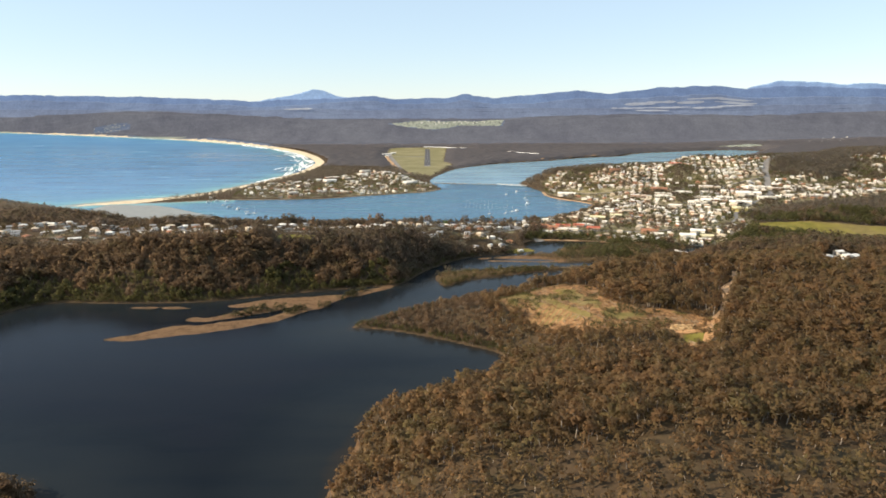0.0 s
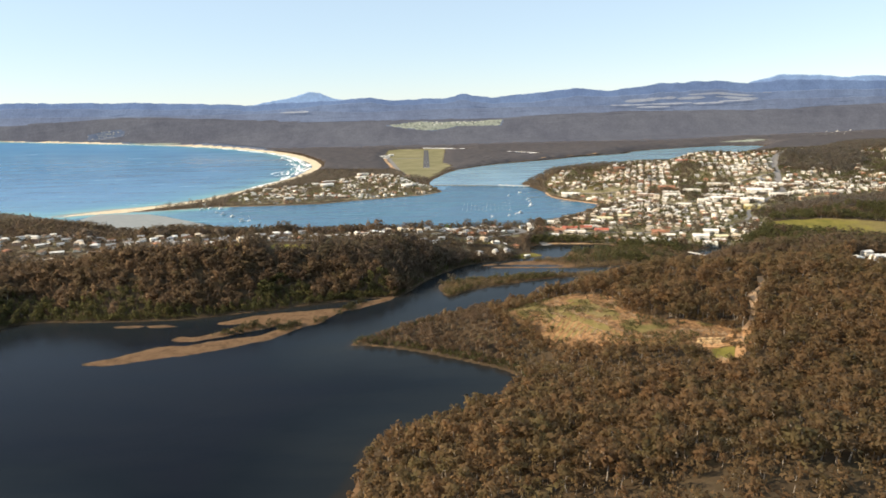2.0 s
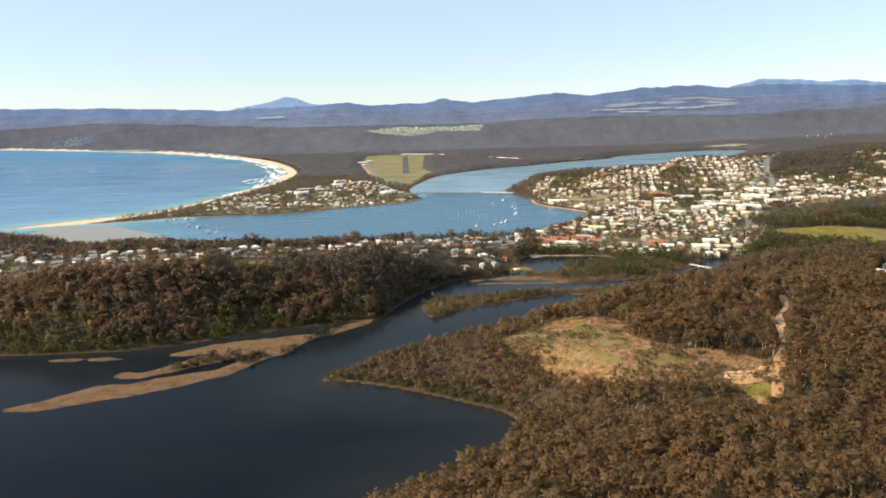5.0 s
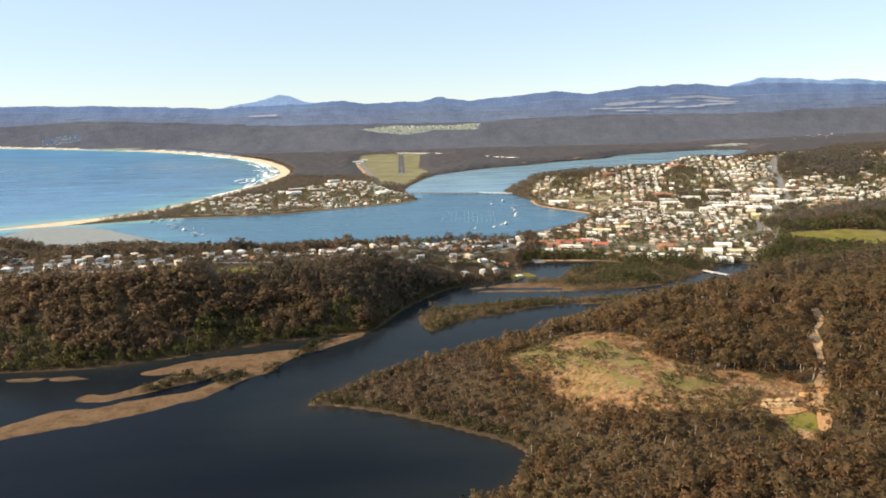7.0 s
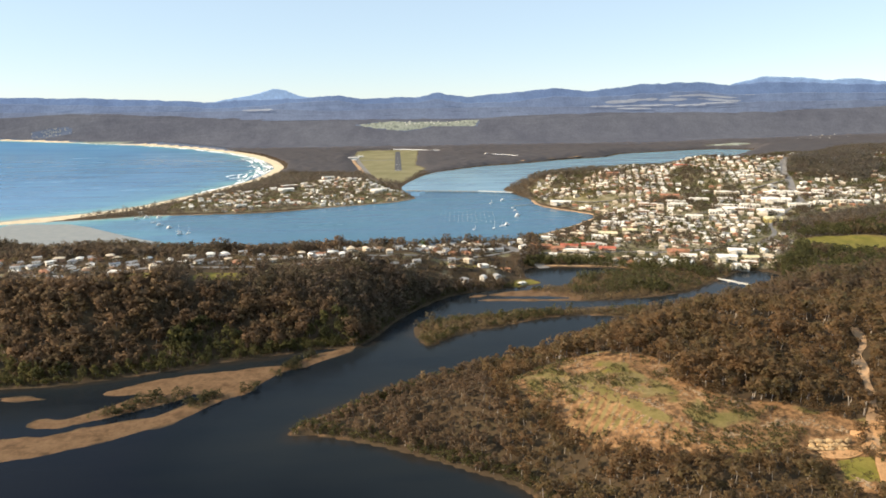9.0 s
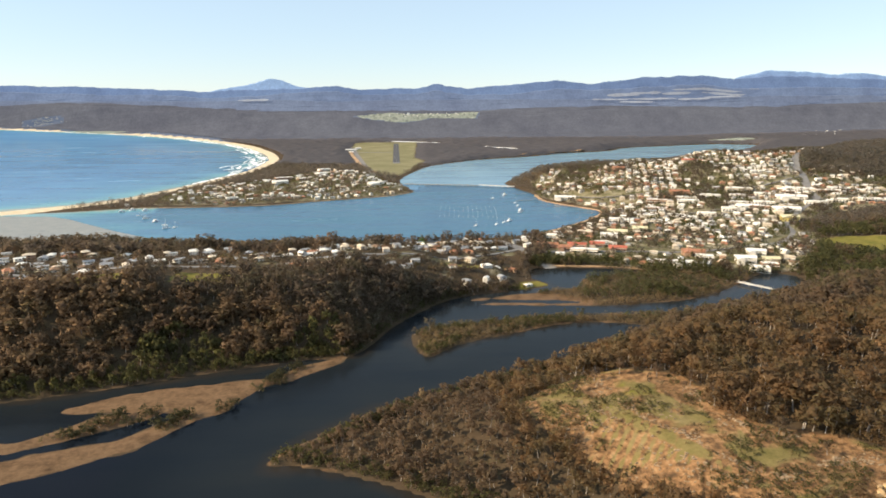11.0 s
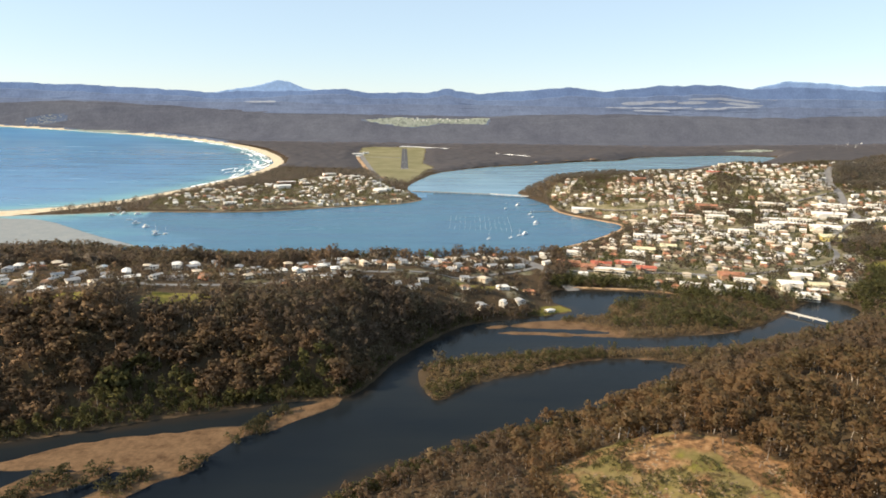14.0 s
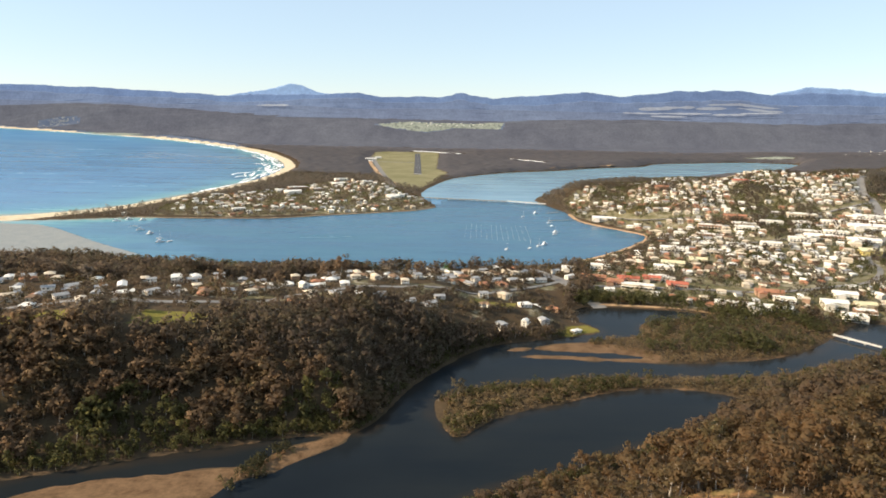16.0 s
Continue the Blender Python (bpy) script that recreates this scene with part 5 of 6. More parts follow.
def bake_buildings(name, pieces, spots, turns, mats, label, seed):
    r2 = np.random.default_rng(seed)
    vs, fs, ms, base = [], [], [], 0
    a = np.radians(turns)
    c, s = np.cos(a)[:, None], np.sin(a)[:, None]
    size = r2.uniform(0.68, 1.05, len(spots))[:, None]
    for k, (v, f) in enumerate(pieces):
        x = (v[None, :, 0] * c - v[None, :, 1] * s) * size + spots[:, 0:1]
        y = (v[None, :, 0] * s + v[None, :, 1] * c) * size + spots[:, 1:2]
        z = v[None, :, 2] + spots[:, 2:3]
        vs.append(np.stack([x, y, z], 2).reshape(-1, 3))
        fs.append((f[None] + (np.arange(len(spots)) * len(v))[:, None, None] + base).reshape(-1, 3))
        ms.append(np.full(len(fs[-1]), k))
        base += len(vs[-1])
    me = mesh_of(name, squeeze(np.concatenate(vs)), np.concatenate(fs), mats, np.concatenate(ms))
    tagged(new(name, me), label, "houses", kind="stuff")


def settle():
    r2 = np.random.default_rng(17)
    single, many = [], []
    for district, (spots, turns) in PLOTS.items():
        for spot, turn in zip(spots, turns):
            near = district == "ridge"
            odds = CHANCE * (1, 0.8, 1, 1.3, 2.2, 1.6, 1.6, 0.7, 1) if near else CHANCE
            if district == "town" and spot[0] < 560 and spot[1] < 1520:
                odds = CHANCE * (0.7, 0.7, 2.2, 1.2, 0.8, 1.8, 0.8, 0.7, 1.8)
            kind = r2.choice(len(HOUSES), p=odds / odds.sum())
            if near or (district == "town" and spot[1] < 1540):
                single.append((kind, spot, turn, near))
            else:
                many.append((kind, spot, turn))
    single = sorted(single, key=lambda h: h[1][1])
    many += [h[:3] for h in single[300:]]
    models = {}
    for kind, spot, turn, full in single[:300]:
        grown = 1.12 if full else 1.0          # the ridge has the larger houses
        m = pose(spot[0], spot[1], spot[2] + 0.3, 0, 0, turn) @ Matrix.Diagonal((r2.uniform(0.66, 1.05) * grown, r2.uniform(0.72, 1.08) * grown, r2.uniform(0.8, 1.0) * grown, 1))
        key = (kind, full)
        if key not in models:
            models[key] = build_house(kind, full)
            ob = models[key]
            ob["group"] = "houses on the ridge" if full else "houses of the town"
            ob.matrix_basis = m
        else:
            copy_thing(models[key], m)
    for kind in range(len(HOUSES)):
        chosen = [(s, t) for k, s, t in many if k == kind]
        pieces, wall, roof, label = HOUSES[kind]
        bake_buildings("town_houses", [pieces["wall"], pieces["roof"], joined(pieces["window"][:4])], np.array([s for s, _ in chosen]) + np.array((0, 0, 0.3)), np.array([t for _, t in chosen]),
                       [wall, roof, GLASS], "many town houses like a " + label, 120 + kind)


settle()


def build_shop(x, y, w, d, h, wall, label, turn):
    z = on_ground(np.array([(x, y)], float))[0][0, 2]
    root = tagged(new("shop_building"), label, "building", "large buildings of the town")
    root.matrix_basis = pose(x, y, z + 0.2, 0, 0, turn)
    part("wall", *box(-w / 2, -d / 2, -3, w / 2, d / 2, h), wall, root)
    part("roof", *joined([box(-w / 2 + 0.3, -d / 2 + 0.3, h, w / 2 - 0.3, d / 2 - 0.3, h + 0.25), box(-w * 0.2, -d * 0.15, h + 0.25, w * 0.05, d * 0.2, h + 1.6)]), WHITE_ROOF, root, "flat white sheet roof with plant room")
    for sx, sy, ex, ey in ((-w / 2, -d / 2, w / 2, -d / 2 + 0.3), (-w / 2, d / 2 - 0.3, w / 2, d / 2), (-w / 2, -d / 2 + 0.3, -w / 2 + 0.3, d / 2 - 0.3), (w / 2 - 0.3, -d / 2 + 0.3, w / 2, d / 2 - 0.3)):
        part("parapet", *box(sx, sy, h, ex, ey, h + 0.7), wall, root)
    part("awning", *box(-w / 2, -d / 2 - 2.2, 2.9, w / 2, -d / 2, 3.1), WHITE_ROOF, root)
    for i in range(int(w // 6)):
        wx = -w / 2 + 3 + i * 6
        part("window", *box(wx - 2, -d / 2 - 0.06, 0.5, wx + 2, -d / 2 + 0.06, 2.7), GLASS, root, "dark shop window")
        if h > 5.5:
            part("window", *box(wx - 1.4, -d / 2 - 0.06, 3.6, wx + 1.4, -d / 2 + 0.06, 5.0), GLASS, root)


for i, (x, y, w, d, h) in enumerate(SHOPS):
    wall = (WHITE_WALL, TAN_WALL, WHITE_WALL, WHITE_WALL, BRICK_WALL)[i % 5]
    build_shop(x, y, w, d, h, wall, {WHITE_WALL: "low white commercial building with a flat roof", TAN_WALL: "tan commercial building with a flat white roof", BRICK_WALL: "orange brick commercial building with flat white roof"}[wall], -18 if x > 0 else 26)


YELLOW_WALL = plain("yellow_render", (0.66, 0.55, 0.22), 0.8, 0.15, 0.5)
CREAM_ROOF = plain("cream_sheet_roof", (0.62, 0.56, 0.36), 0.6, 0.15, 0.5)
RED_ROOF = plain("red_sheet_roof", (0.44, 0.13, 0.08), 0.65, 0.25, 0.6)


def build_hall(x, y, w, d, h, kind, turn):
    """A long two-winged hall under gable roofs, with a verandah and a row of windows."""
    wall, roof, label = {"yellow": (YELLOW_WALL, CREAM_ROOF, "bright yellow hall with a cream metal roof"), "red": (TAN_WALL, RED_ROOF, "long tan building under a red metal roof"),
                         "brick": (BRICK_WALL, TILE_ROOF, "long orange brick building with terracotta gable roofs"), "cream": (TAN_WALL, CREAM_ROOF, "cream building with a pale yellow metal roof"),
                         "white": (WHITE_WALL, WHITE_ROOF, "large white building with white gable roofs")}[kind]
    z = on_ground(np.array([(x, y)], float))[0][0, 2]
    root = tagged(new("hall"), label, "building", "halls and courts of the town")
    root.matrix_basis = pose(x, y, z + 0.2, 0, 0, turn)
    part("wall", *joined([box(-w / 2, -d / 2, -3, w / 2, d / 2, h), moved(box(-d * 0.35, -d * 0.4, -3, d * 0.35, d * 0.4, h - 0.4), -w * 0.28, -d * 0.75)]), wall, root)
    part("roof", *pitched_roof(w, d, h, d * 0.2, 0.7, 0), roof, root)
    part("roof", *moved(pitched_roof(d * 0.8, d * 0.7, h - 0.4, d * 0.15, 0.6, 0), -w * 0.28, -d * 0.75, 0, 1), roof, root)
    part("verandah", *box(-w * 0.1, -d / 2 - 2.4, 2.7, w / 2, -d / 2, 2.9), roof, root)
    for k in range(4):
        px = -w * 0.08 + k * w * 0.185
        part("post", *box(px - 0.1, -d / 2 - 2.3, -3, px + 0.1, -d / 2 - 2.1, 2.7), PAINT, root)
    for k in range(int(w // 7)):
        wx = -w * 0.06 + k * 4.2
        if wx < w / 2 - 1.5:
            part("window", *box(wx - 1.2, -d / 2 - 0.06, 0.9, wx + 1.2, -d / 2 + 0.06, 2.3), GLASS, root, "dark glass window")


for x, y, w, d, h, kind in LANDMARKS:
    build_hall(x, y, w, d, h, kind, -18 if x > 0 else 26)


# ---- streets, tracks and the airfield ----
def ribbon(name, line, width, mat, label, category, lift=0.45, steps=6, kind="structure", wobble=0.0):
    c = curve_through(line, False, steps)
    fine = [c[0]]
    for a, b in zip(c[:-1], c[1:]):
        n = max(1, int(np.hypot(*(b - a)) // 9))
        fine += [a + (b - a) * (k + 1) / n for k in range(n)]
    c = np.array(fine)
    t = np.gradient(c, axis=0)
    t /= np.linalg.norm(t, axis=1)[:, None]
    side = np.column_stack([-t[:, 1], t[:, 0]])
    w = width / 2 * (1 + wobble * value_noise(c, 25, 7))[:, None]
    rows = [c - side * w, c, c + side * w]
    zs = [ground_height(q)[0] for q in rows]
    top = np.maximum.reduce(zs) + lift
    v = np.stack([np.column_stack([q, top]) for q in rows], 1).reshape(-1, 3)
    v = np.concatenate([v, v - np.array((0, 0, 0.6 + lift))])
    n = len(c)
    f = grid_faces(n, 3)
    e = np.concatenate([np.column_stack([np.arange(n - 1) * 3 + k, np.arange(n - 1) * 3 + k + 3, np.arange(n - 1) * 3 + k + 3 + 3 * n, np.arange(n - 1) * 3 + k + 3 * n]) for k in (0, 2)])
    me = mesh_of(name, squeeze(v), np.concatenate([f, e]), [mat], smooth=False)
    return tagged(new(name, me), label, category, kind=kind)


for i, line in enumerate(ROADS):
    ribbon("road", line, 18 if i < 2 else 8, STREET, "worn grey asphalt town street", "road")
ribbon("dirt_track", TRACK, 7.5, DIRT, "pale dirt track through the gum forest", "track", 0.3, wobble=0.7)
ribbon("dirt_road", [(-62, 2600), (-120, 2850), (-178, 3270), (-215, 3560), (-232, 3780)], 16, DIRT, "pale gravel road along the airfield", "track", 0.3)


def slab(name, x0, y0, x1, y1, z, mat, parent=None, label="", category="", kind="", rows=24, thick=0.25):
    ys = np.linspace(y0, y1, rows)
    top = np.array([(x, y, z) for y in ys for x in (x0, x1)])
    v = np.concatenate([top, top - np.array((0, 0, thick))])
    f = [(i * 2, i * 2 + 1, i * 2 + 3, i * 2 + 2) for i in range(rows - 1)]
    n = rows * 2
    f += [(i * 2 + k, i * 2 + k + 2, i * 2 + k + 2 + n, i * 2 + k + n) for i in range(rows - 1) for k in (0, 1)]
    f += [(0, 1, 1 + n, n), (n - 2, n - 1, 2 * n - 1, 2 * n - 2)]
    ob = new(name, mesh_of(name, squeeze(v), np.array(f), [mat]))
    ob.parent = parent
    return tagged(ob, label, category, kind=kind)


runway = slab("runway", -15, 3080, 15, 4430, 2.45, ASPHALT, None, "dark asphalt runway with white threshold marks", "runway", "structure", 60, 0.6)
for i in range(8):
    x = -12.6 + i * 3.4
    slab("threshold_bar", x, 3086, x + 1.8, 3116, 2.49, HAZED_PAINT, runway, "white painted threshold bar", rows=3, thick=0.03)
slab("threshold_line", -15, 3080.5, 15, 3083, 2.49, HAZED_PAINT, runway, rows=2, thick=0.03)
for i in range(20):
    slab("centre_dash", -0.5, 3160 + i * 62, 0.5, 3190 + i * 62, 2.49, HAZED_PAINT, runway, rows=3, thick=0.03)
for x in (-9, 6):
    slab("aiming_mark", x, 3380, x + 3, 3425, 2.49, HAZED_PAINT, runway, rows=3, thick=0.03)
slab("taxiway", -200, 3700, -20, 3718, 2.40, STREET, None, "grey taxiway and apron beside the runway", "taxiway", "structure", 3, 0.5)


def build_hangar(x, y, w, d, h, turn, label):
    root = tagged(new("hangar"), label, "hangar", "airfield buildings")
    p = squeeze(np.array([(x, y, 2.2)]))[0]
    root.matrix_basis = pose(*p, 0, 0, turn)
    part("wall", *box(-w / 2, -d / 2, -1, w / 2, d / 2, h), WHITE_WALL, root)
    part("roof", *pitched_roof(w, d, h, 2.5, 0.5, 0), WHITE_ROOF, root, "white metal roof")
    part("door", *box(-w * 0.3, -d / 2 - 0.1, 0, w * 0.3, -d / 2 + 0.1, h * 0.8), STEEL, root)


build_hangar(-236, 3845, 58, 24, 6, 5, "long white airport terminal with metal roof")
build_hangar(-205, 3960, 30, 20, 6, 5, "white metal aircraft hangar beside the apron")
build_hangar(-225, 3700, 22, 16, 5, 10, "small white airfield shed")


# ---- bridges ----
def build_bridge(name, a, b, width, z, spans, mat, label, rail):
    a, b = np.array(a, float), np.array(b, float)
    run = np.hypot(*(b - a))
    root = tagged(new(name), label, "bridge")
    root.matrix_basis = pose(a[0], a[1], 0, 0, 0, math.degrees(math.atan2(b[1] - a[1], b[0] - a[0])))
    part("deck", *box(0, -width / 2, z - 0.9, run, width / 2, z), mat, root)
    for s in (-1, 1):
        y = s * (width / 2 - 0.15)
        part("railing", *joined([box(0, y - 0.1, z + rail - 0.15, run, y + 0.1, z + rail)] + [box(x - 0.08, y - 0.08, z, x + 0.08, y + 0.08, z + rail - 0.15) for x in np.arange(1, run, 3.0)]), mat, root)
    for i in range(1, spans):
        x = run * i / spans
        part("pier", *joined([box(x - 0.6, -width / 2 + 0.6, z - 1.6, x + 0.6, width / 2 - 0.6, z - 0.9), box(x - 0.45, -width / 2 + 1, -3, x + 0.45, -width / 2 + 2, z - 1.6), box(x - 0.45, width / 2 - 2, -3, x + 0.45, width / 2 - 1, z - 1.6)]), CONCRETE, root)
    return root


build_bridge("road_bridge", (246, 2300), (345, 2252), 11, 4.6, 6, CONCRETE, "white concrete road bridge with railings over the channel", 1.2)
build_bridge("timber_bridge", (24, 2353), (246, 2300), 9, 3.4, 14, TIMBER, "long low timber road bridge over the estuary", 1.0)
build_bridge("footbridge", (466, 1190), (494, 1150), 3.0, 3.2, 3, CONCRETE, "narrow white footbridge over the river", 1.1)


# ---- boats ----
def hull_shape(length, beam, high):
    stations = [(-0.5, 0.78), (-0.3, 0.95), (0.0, 1.0), (0.25, 0.78), (0.42, 0.36), (0.5, 0.03)]
    v = []
    for s, w in stations:
        y = beam / 2 * w
        v += [(s * length * 0.94, 0, -0.5), (s * length, -y * 0.75, 0.1), (s * length, -y, high * (1 + 0.25 * max(s, 0))), (s * length, y, high * (1 + 0.25 * max(s, 0))), (s * length, y * 0.75, 0.1)]
    f = []
    for i in range(len(stations) - 1):
        for k in range(5):
            a, b = i * 5 + k, i * 5 + (k + 1) % 5
            f += [(a, b, b + 5), (a, b + 5, a + 5)]
    f += [(0, 1, 2), (0, 2, 3), (0, 3, 4)]
    return np.array(v, float), np.array(f)


def build_yacht(length):
    root = tagged(new("yacht"), "white moored sailing yacht with bare mast", "boat", "moored boats")
    part("hull", *hull_shape(length, length * 0.3, 1.1), HULL, root)
    part("cabin", *joined([box(-length * 0.22, -0.95, 1.1, length * 0.16, 0.95, 1.7), box(-length * 0.16, -0.8, 1.7, length * 0.08, 0.8, 1.95)]), HULL, root)
    part("mast", *tube((length * 0.08, 0, 1.1), (length * 0.08, 0, length * 1.25), 0.12, 0.07, 6), PAINT, root)
    part("boom", *joined([box(-length * 0.34, -0.12, 2.5, length * 0.07, 0.12, 2.85)]), WHITE_ROOF, root)
    return root


def build_cruiser(length):
    root = tagged(new("motor_cruiser"), "white motor cruiser at its mooring", "boat", "moored boats")
    part("hull", *hull_shape(length, length * 0.34, 1.6), HULL, root)
    part("cabin", *joined([box(-length * 0.30, -1.7, 1.6, length * 0.20, 1.7, 3.4), box(-length * 0.22, -1.4, 3.4, length * 0.06, 1.4, 4.6)]), HULL, root)
    part("window", *box(-length * 0.28, -1.76, 2.2, length * 0.16, 1.76, 2.9), GLASS, root)
    part("canopy", *box(-length * 0.26, -1.7, 5.6, length * 0.08, 1.7, 5.75), WHITE_ROOF, root)
    for x, y in ((-0.24, -1.5), (-0.24, 1.5), (0.05, -1.5), (0.05, 1.5)):
        part("post", *box(x * length - 0.05, y - 0.05, 3.4, x * length + 0.05, y + 0.05, 5.6), STEEL, root)
    return root


MOORED = [(-631, 1891, 1), (-615, 1914, 1), (-584, 1909, 1), (-572, 1834, 0), (-543, 1794, 1), (-509, 1756, 1), (-474, 1709, 0), (-460, 1675, 1), (-446, 1683, 0),
          (251, 2045, 0), (292, 2103, 1), (296, 1960, 0), (294, 1915, 0), (286, 1835, 1), (280, 1812, 0), (204, 1667, 0), (224, 1690, 0), (238, 1705, 1), (160, 1655, 0)]
boat_kinds = {0: build_yacht(13.0), 1: build_cruiser(15.5)}
placed = set()
for x, y, kind in MOORED:
    m = pose(x, y, 0, 0, 0, 40 + rng.uniform(-25, 25))
    if kind in placed:
        copy_thing(boat_kinds[kind], m)
    else:
        boat_kinds[kind].matrix_basis = m
        placed.add(kind)

# oyster racks in the estuary
racks = []
for i in range(13):
    for j in range(14):
        x = 92 + i * 10.5 + j * 1.2 + rng.uniform(-0.6, 0.6)
        y = 1758 + j * 12.5 - i * 1.4
        if rng.random() < 0.7:
            racks.append(box(x - 0.38, y - 2.6, -0.8, x + 0.38, y + 2.6, 0.12 + rng.uniform(0, 0.2)))
tagged(new("oyster_racks", mesh_of("oyster_racks", *joined(racks), [STEEL])), "rows of pale oyster racks standing in shallow water", "oyster racks", kind="stuff")


# ---- surf along the beach ----
def surf(offset, width, first, last, seed, label):
    line = curve_through(BEACH[3:16], False, 26)
    t = np.gradient(line, axis=0)
    t /= np.linalg.norm(t, axis=1)[:, None]
    out = np.column_stack([t[:, 1], -t[:, 0]])
    out[inside_depth(line + out * 30, SEA_LINE) < 0] *= -1
    run = np.linspace(0, 1, len(line))
    wob = value_noise(line, 55, seed)
    wide = np.clip(width * (0.55 + 1.1 * value_noise(line, 80, seed + 1) + 0.5 * value_noise(line, 22, seed + 2)), 0, None) * ((run > first) & (run < last))
    a = line + out * (offset + wob * offset * 0.35)[:, None]
    b = a + out * wide[:, None]
    v = np.concatenate([np.column_stack([a, np.full(len(a), 0.3)]), np.column_stack([b, np.full(len(a), 0.25)])])
    n = len(a)
    i = np.nonzero(wide[:-1] + wide[1:] > 0.6)[0]
    f = np.column_stack([i, i + 1, i + 1 + n, i + n])
    tagged(new("surf", mesh_of("surf", squeeze(v), f, [FOAM_GLARE])), label, "surf", kind="stuff")


surf(4, 12, 0.02, 1.0, 201, "white foam of the wash on the beach")
surf(26, 15, 0.15, 1.0, 211, "white lines of breaking surf off the beach")
surf(13, 8, 0.13, 0.7, 241, "thin white wash sliding up the beach")
surf(44, 7, 0.16, 0.5, 251, "white water between the breakers")
surf(80, 7, 0.18, 0.42, 261, "short white caps off the beach")
surf(62, 12, 0.18, 0.48, 221, "broken outer surf off the beach")
surf(100, 8, 0.2, 0.38, 231, "faint outermost breakers in the bay")


# ---- small settlements farther off ----
def hamlet(spots, seed, label):
    r2 = np.random.default_rng(seed)
    p = np.array(spots, float)
    s, _ = on_ground(p)
    pieces = HOUSES[0][0]
    # seed 301: duller walls and roofs paint in the haze over the township
    bake_buildings("far_houses", [pieces["wall"], pieces["roof"]], s + np.array((0, 0, 3.0 if seed == 303 else 1.0)), r2.uniform(0, 180, len(p)), [TAN_WALL, GREY_ROOF] if seed == 301 else [WHITE_WALL, WHITE_ROOF], label, seed)


r3 = np.random.default_rng(29)
hamlet([(k * a, 250 + a) for k, a in zip(r3.normal(-0.496, 0.012, 70), r3.uniform(7420, 7880, 70))], 301, "distant white beach township, dulled by haze, under the wooded hills")
hamlet([(x, y) for x, y in zip(r3.uniform(-60, 620, 26), r3.uniform(6300, 6700, 26))], 302, "scattered white farm houses on far paddocks")
hamlet([(k * a, 250 + a) for k, a in zip(r3.uniform(0.60, 0.74, 24), r3.uniform(4300, 4900, 24))], 303, "scattered pale houses on the far wooded shore")
for k, (x, y, turn) in enumerate(((578, 868, 20), (594, 890, 70), (610, 910, 25), (588, 914, 110), (628, 918, 40), (616, 936, 15), (704, 992, 60))):
    z = on_ground(np.array([(x, y)], float))[0][0, 2]
    h = build_house((0, 7, 1)[k % 3], True)
    h.matrix_basis = pose(x, y, z + 0.3, 0, 0, turn)
    h["group"] = "houses in the forest"


SANDSTONE = plain("pale_sandstone", (0.26, 0.185, 0.115), 0.9, 0.3, 0.6)
BANK_STONE = plain("cut_sandstone", (0.42, 0.285, 0.150), 0.9, 0.45, 0.35)
SPOIL = plain("orange_spoil", (0.44, 0.245, 0.115), 0.95, 0.25, 0.4)


def rocks(spots, sizes, seed, label, stone=SANDSTONE, lift=0.0):
    """Rough blocks half sunk in the ground."""
    r2 = np.random.default_rng(seed)
    s, _ = on_ground(np.array(spots, float))
    s[:, 2] += lift
    tagged(new("rocks", mesh_of("rocks", *joined([blob(at, (k, k * r2.uniform(0.6, 1.1), k * r2.uniform(0.4, 0.75)), r2) for at, k in zip(s, sizes)]), [stone])), label, "rocks", kind="stuff")


r5 = np.random.default_rng(67)
p = scatter(2.1, 80, 340, 600, 840, 66)
level = on_ground(p)[0][:, 2] / 3.6 + 0.35 * value_noise(p, 30, 29)
stony = (inside_depth(p, np.array(CLEARING, float)) > 1) & (value_noise(p, 14, 91) + 0.6 * value_noise(p, 45, 92) > 0.45) & (r5.random(len(p)) < 0.35)
rocks(p[stony], r5.uniform(0.3, 1.3, stony.sum()), 93, "pale sandstone rubble strewn over the cleared land")
shelf = (inside_depth(p, np.array(CLEARING, float)) > 3) & (p[:, 1] < 775) & (np.abs(level - np.round(level)) < 0.11) & (value_noise(p, 16, 95) > -0.1)
rocks(p[shelf], r5.uniform(0.5, 1.5, shelf.sum()), 96, "broken sandstone ledges along the slope of the clearing")
k = np.tile(np.linspace(0, 1, 22), 3)
tier = np.repeat(np.arange(3), 22)
bank = np.column_stack([261 + 23 * k + 1.5 * tier, 652 - 4 * k + 2.6 * tier]) + r5.uniform(-1.3, 1.3, (66, 2))
rocks(bank, 0.8 + 2.0 * r5.random(66) ** 1.5, 94, "bank of pale sandstone blocks at the edge of the clearing", BANK_STONE, tier * 1.1)


def spoil_heap(x, y, wide, high):
    a, k = np.meshgrid(np.linspace(0, 2 * np.pi, 28, endpoint=False), np.linspace(0, 1, 9))
    d = wide * k * (1 + 0.16 * np.sin(3 * a + 1) + 0.08 * np.sin(7 * a))
    q = np.column_stack([(x + d * np.cos(a)).ravel(), (y + d * np.sin(a) * 0.8).ravel()])
    z = on_ground(q)[0][:, 2] - 0.15 + (high * (1 - k) ** 1.15 * (1 + 0.12 * np.sin(5 * a))).ravel()
    i = np.arange(8 * 28)
    f = np.column_stack([i, i // 28 * 28 + (i + 1) % 28, i // 28 * 28 + (i + 1) % 28 + 28, i + 28])
    tagged(new("spoil_heap", mesh_of("spoil_heap", np.column_stack([q, z]), f, [SPOIL], smooth=True)), "heap of orange earth beside the dirt track", "earth heap", kind="stuff")


spoil_heap(304, 662, 9, 3.2)
spoil_heap(314, 668, 7, 2.4)
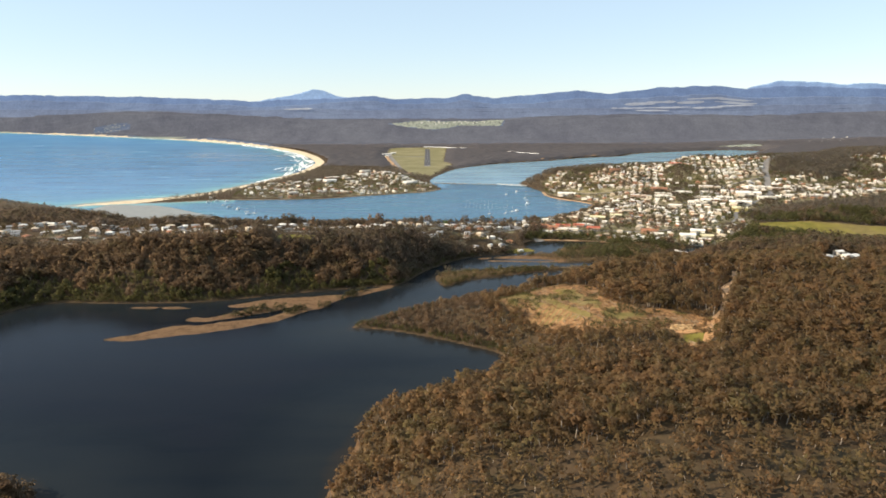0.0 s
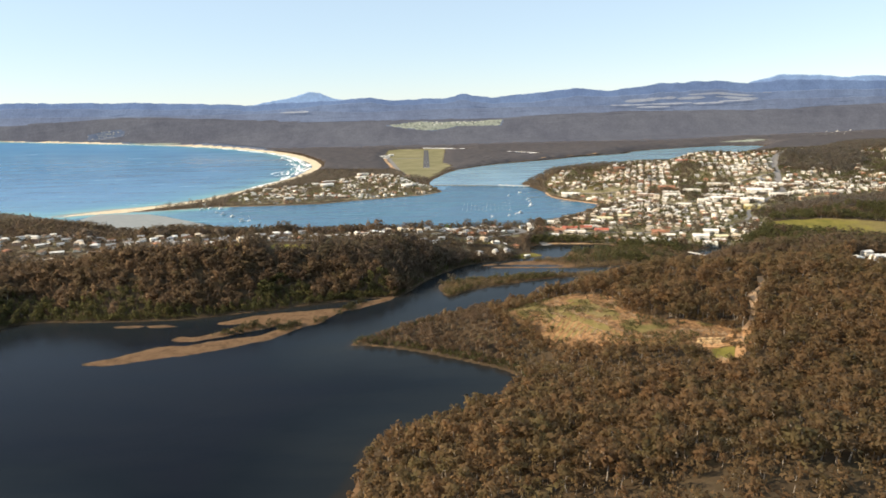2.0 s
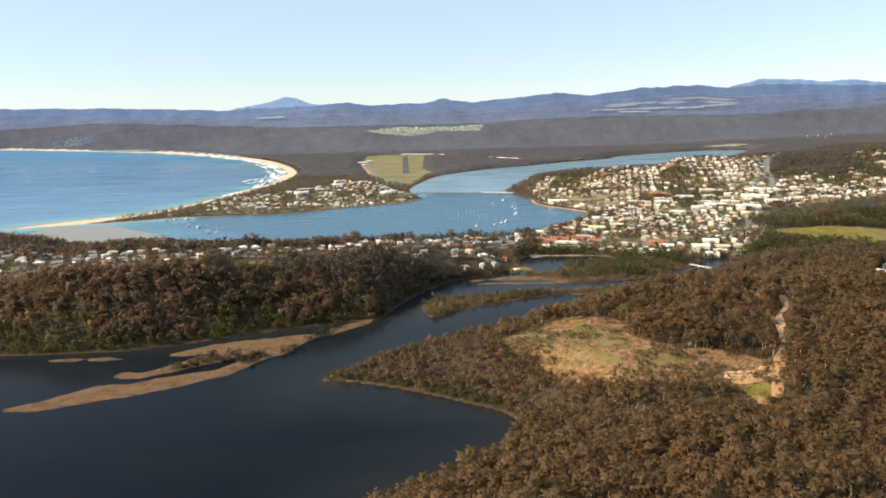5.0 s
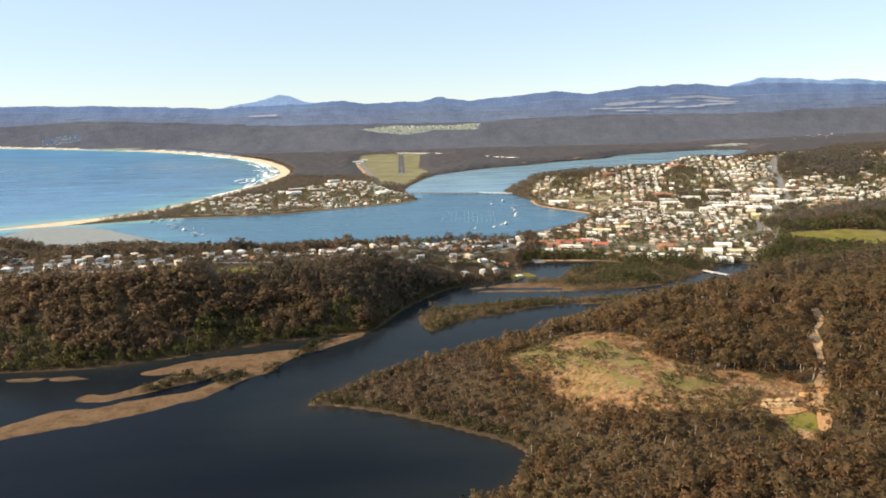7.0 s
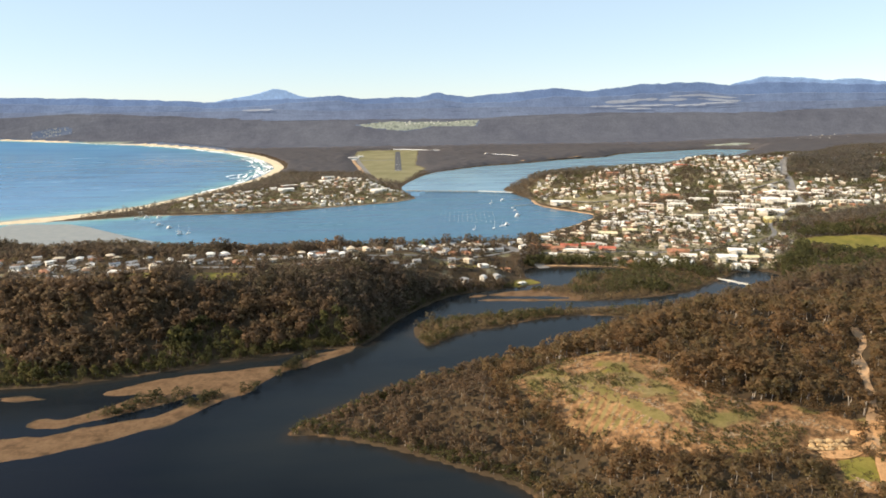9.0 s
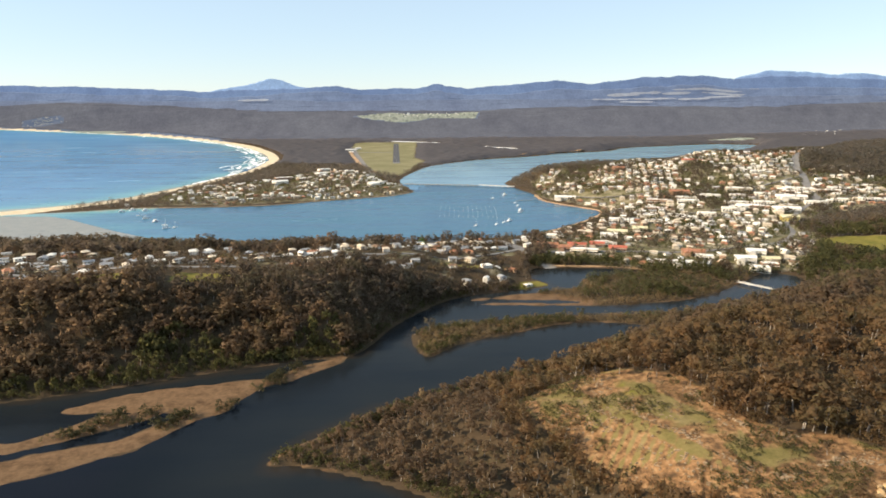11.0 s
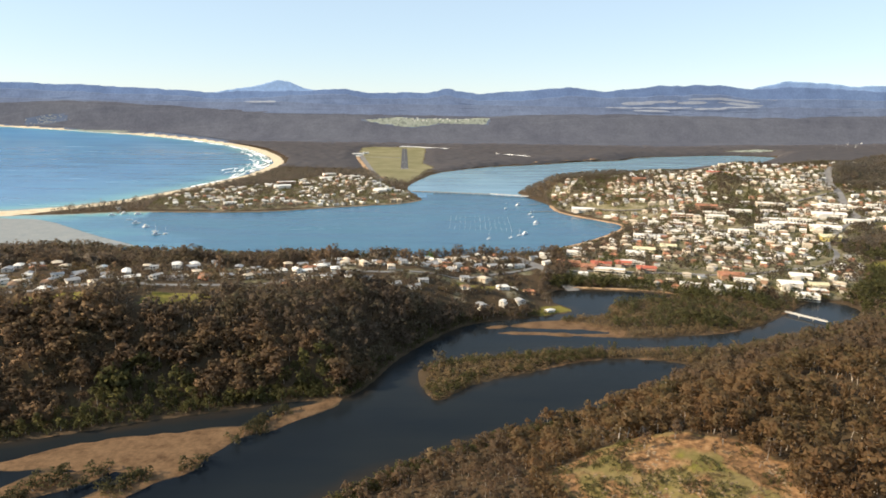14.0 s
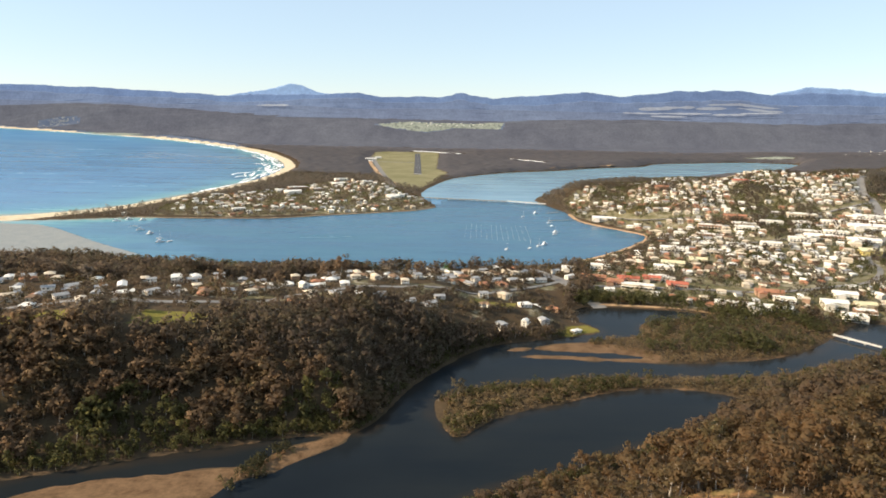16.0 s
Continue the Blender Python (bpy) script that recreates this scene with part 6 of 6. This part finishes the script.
ribbon("dirt_drive", [(262, 644), (276, 642), (289, 645), (300, 652), (312, 662), (323, 674)], 7, SPOIL, "orange dirt drive past the sandstone bank", "drive", 0.5, wobble=0.6)
ribbon("dirt_drive", [(303, 655), (300, 642), (291, 626), (281, 610)], 6, SPOIL, "orange bare earth beside the lawn", "drive", 0.55, wobble=0.8)


ribbon("taxiway", [(-241, 4018), (-169, 3363), (-109, 2837), (-79, 2549)], 22, STREET, "grey taxiway beside the runway", "taxiway", 0.4)
ribbon("sand_line", [(232, 1308), (275, 1302), (330, 1292), (372, 1272)], 6, DIRT, "pale sandy edge of the marsh pond", "sand", 0.3, wobble=0.5)


# ---- shore works and lone trees ----
def build_jetty(a, b, label):
    a, b = np.array(a, float), np.array(b, float)
    run = np.hypot(*(b - a))
    root = tagged(new("jetty"), label, "jetty", "jetties")
    root.matrix_basis = pose(a[0], a[1], 0, 0, 0, math.degrees(math.atan2(b[1] - a[1], b[0] - a[0])))
    part("deck", *joined([box(x, -1.6, 1.2, x + 1.85, 1.6, 1.4) for x in np.arange(0, run, 2.0)]), TIMBER, root, "weathered grey plank deck")
    for x in np.arange(1, run, 8.0):
        for y in (-1.3, 1.3):
            part("post", *tube((x, y, -3), (x, y, 2.0), 0.18, 0.18, 6), TIMBER, root)


build_jetty((392, 2010), (300, 1985), "long timber jetty among the moored boats")
build_jetty((-640, 1958), (-632, 1918), "short timber jetty off the sandy spit")
build_jetty((355, 2120), (318, 2105), "short timber jetty below the town")
for x, y, turn, kind in ((-650, 1972, 10, 1), (176, 1196, 30, 0)):
    z = on_ground(np.array([(x, y)], float))[0][0, 2]
    h = build_house(kind, True)
    h.matrix_basis = pose(x, y, z + 0.3, 0, 0, turn) @ Matrix.Diagonal((0.75, 0.75, 0.8, 1))
    h["group"] = "waterside houses"
# reflected sky on the far lagoons, painted as white ribbons
ribbon("far_lagoon", [(505, 4090), (580, 3980), (655, 3880)], 16, FOAM_GLARE, "narrow lagoon on the far flats, painted pale for its glint", "lagoon", 1.2)
ribbon("far_lagoon", [(-24, 4641), (70, 4598), (170, 4535), (262, 4470)], 34, FOAM_GLARE, "lagoon beyond the runway, its pale glint painted white", "lagoon", 1.2)
ribbon("tidal_flat", [(560, 3400), (660, 3500), (790, 3590), (950, 3680)], 26, DIRT, "pale tidal sand flat beside the upper lake", "sand flat", 0.2, wobble=0.5)
for i, (x, y, h) in enumerate(((-205, 1175, 21), (-96, 1290, 20), (-110, 1270, 17), (5, 1330, 18), (-330, 1190, 17), (-420, 1200, 18), (150, 1440, 17), (-10, 1310, 15), (165, 1420, 15), (-160, 1240, 15))):
    z = on_ground(np.array([(x, y)], float))[0][0, 2]
    t = copy_thing(gums[(i * 3) % len(gums)], pose(x, y, z, 0, 0, i * 77))
    t.matrix_basis = pose(x, y, z, 0, 0, i * 77) @ Matrix.Diagonal((h * 1.5, h * 1.5, h * 1.25, 1))
    t["label"], t["group"] = "tall dark tree standing above the ridge houses", "tall trees on the ridge"
r4 = np.random.default_rng(83)
along = r4.uniform(0, 1, 46)
crests = [build_gum(shape, tone, "broad dark tree standing above the ridge houses", "broad trees on the ridge") for shape, tone in ((BROAD[0], DARK_LEAF), (BROAD[2], GUM), (BROAD[4], DARK_LEAF), (BROAD[1], HAZED_WOODS))]
for i, (x, y, h) in enumerate(zip(-660 + 880 * along, 1240 + 220 * along + r4.uniform(-45, 45, 46), r4.uniform(15, 24, 46))):
    z, gap = (v[0] for v in on_ground(np.array([(x, y)], float)))
    if i >= len(crests) and (gap < 12 or not clear_of_houses(np.array([(x, y)], float), 9)[0]):
        continue
    m = pose(x, y, z[2], 0, 0, i * 53)
    if i < len(crests):
        t = crests[i]
    else:
        t = copy_thing(crests[(i * 5) % len(crests)], m)
    wide = r4.uniform(1.2, 1.75)
    t.matrix_basis = m @ Matrix.Diagonal((h * wide, h * wide, h, 1))
t = build_gum(GUMS[1], REED, "dry tan tree at the water's edge of the point", "lone trees on the shore")
t.matrix_basis = pose(19, 850, on_ground(np.array([(19, 850)], float))[0][0, 2], 0, 0, 15) @ Matrix.Diagonal((11, 11, 13, 1))
for shape, x, y, h in ((GUMS[5], 41, 1440, 13), (GUMS[1], 300, 1405, 9), (GUMS[0], 560, 1480, 10)):
    t = build_gum(shape, LUSH, "bright green leafy tree among the houses", "bright green trees")
    t.matrix_basis = pose(x, y, on_ground(np.array([(x, y)], float))[0][0, 2], 0, 0, 40) @ Matrix.Diagonal((h * 1.35, h * 1.35, h, 1))
ribbon("spit_shore", [(46, 2185), (-10, 2115), (-96, 2071), (-205, 2022), (-304, 1970), (-406, 1951), (-533, 1946), (-612, 1950)], 7, SANDSTONE, "pale sandy foreshore below the spit houses", "sand", 0.35, wobble=0.5)
ribbon("town_shore", [(262, 1556), (312, 1598), (408, 1703), (466, 1802), (442, 1865), (397, 1932), (372, 1999), (374, 2100)], 8, DIRT, "bare earth foreshore below the town", "shore", 0.35, wobble=0.5)
for i, (x, y, h) in enumerate(((172, 818, 12), (197, 806, 11), (214, 786, 12), (188, 798, 9), (150, 812, 11), (226, 752, 11), (222, 768, 8), (131, 797, 10), (238, 712, 11), (118, 742, 7), (256, 690, 9), (205, 778, 8))):
    m = pose(x, y, on_ground(np.array([(x, y)], float))[0][0, 2], 0, 0, i * 61)
    t = copy_thing(gums[(i * 3 + 1) % len(gums)], m)
    t.matrix_basis = m @ Matrix.Diagonal((h, h, h, 1))
    t["label"], t["group"] = "lone slender gum tree standing on the cleared land", "trees of the clearing"
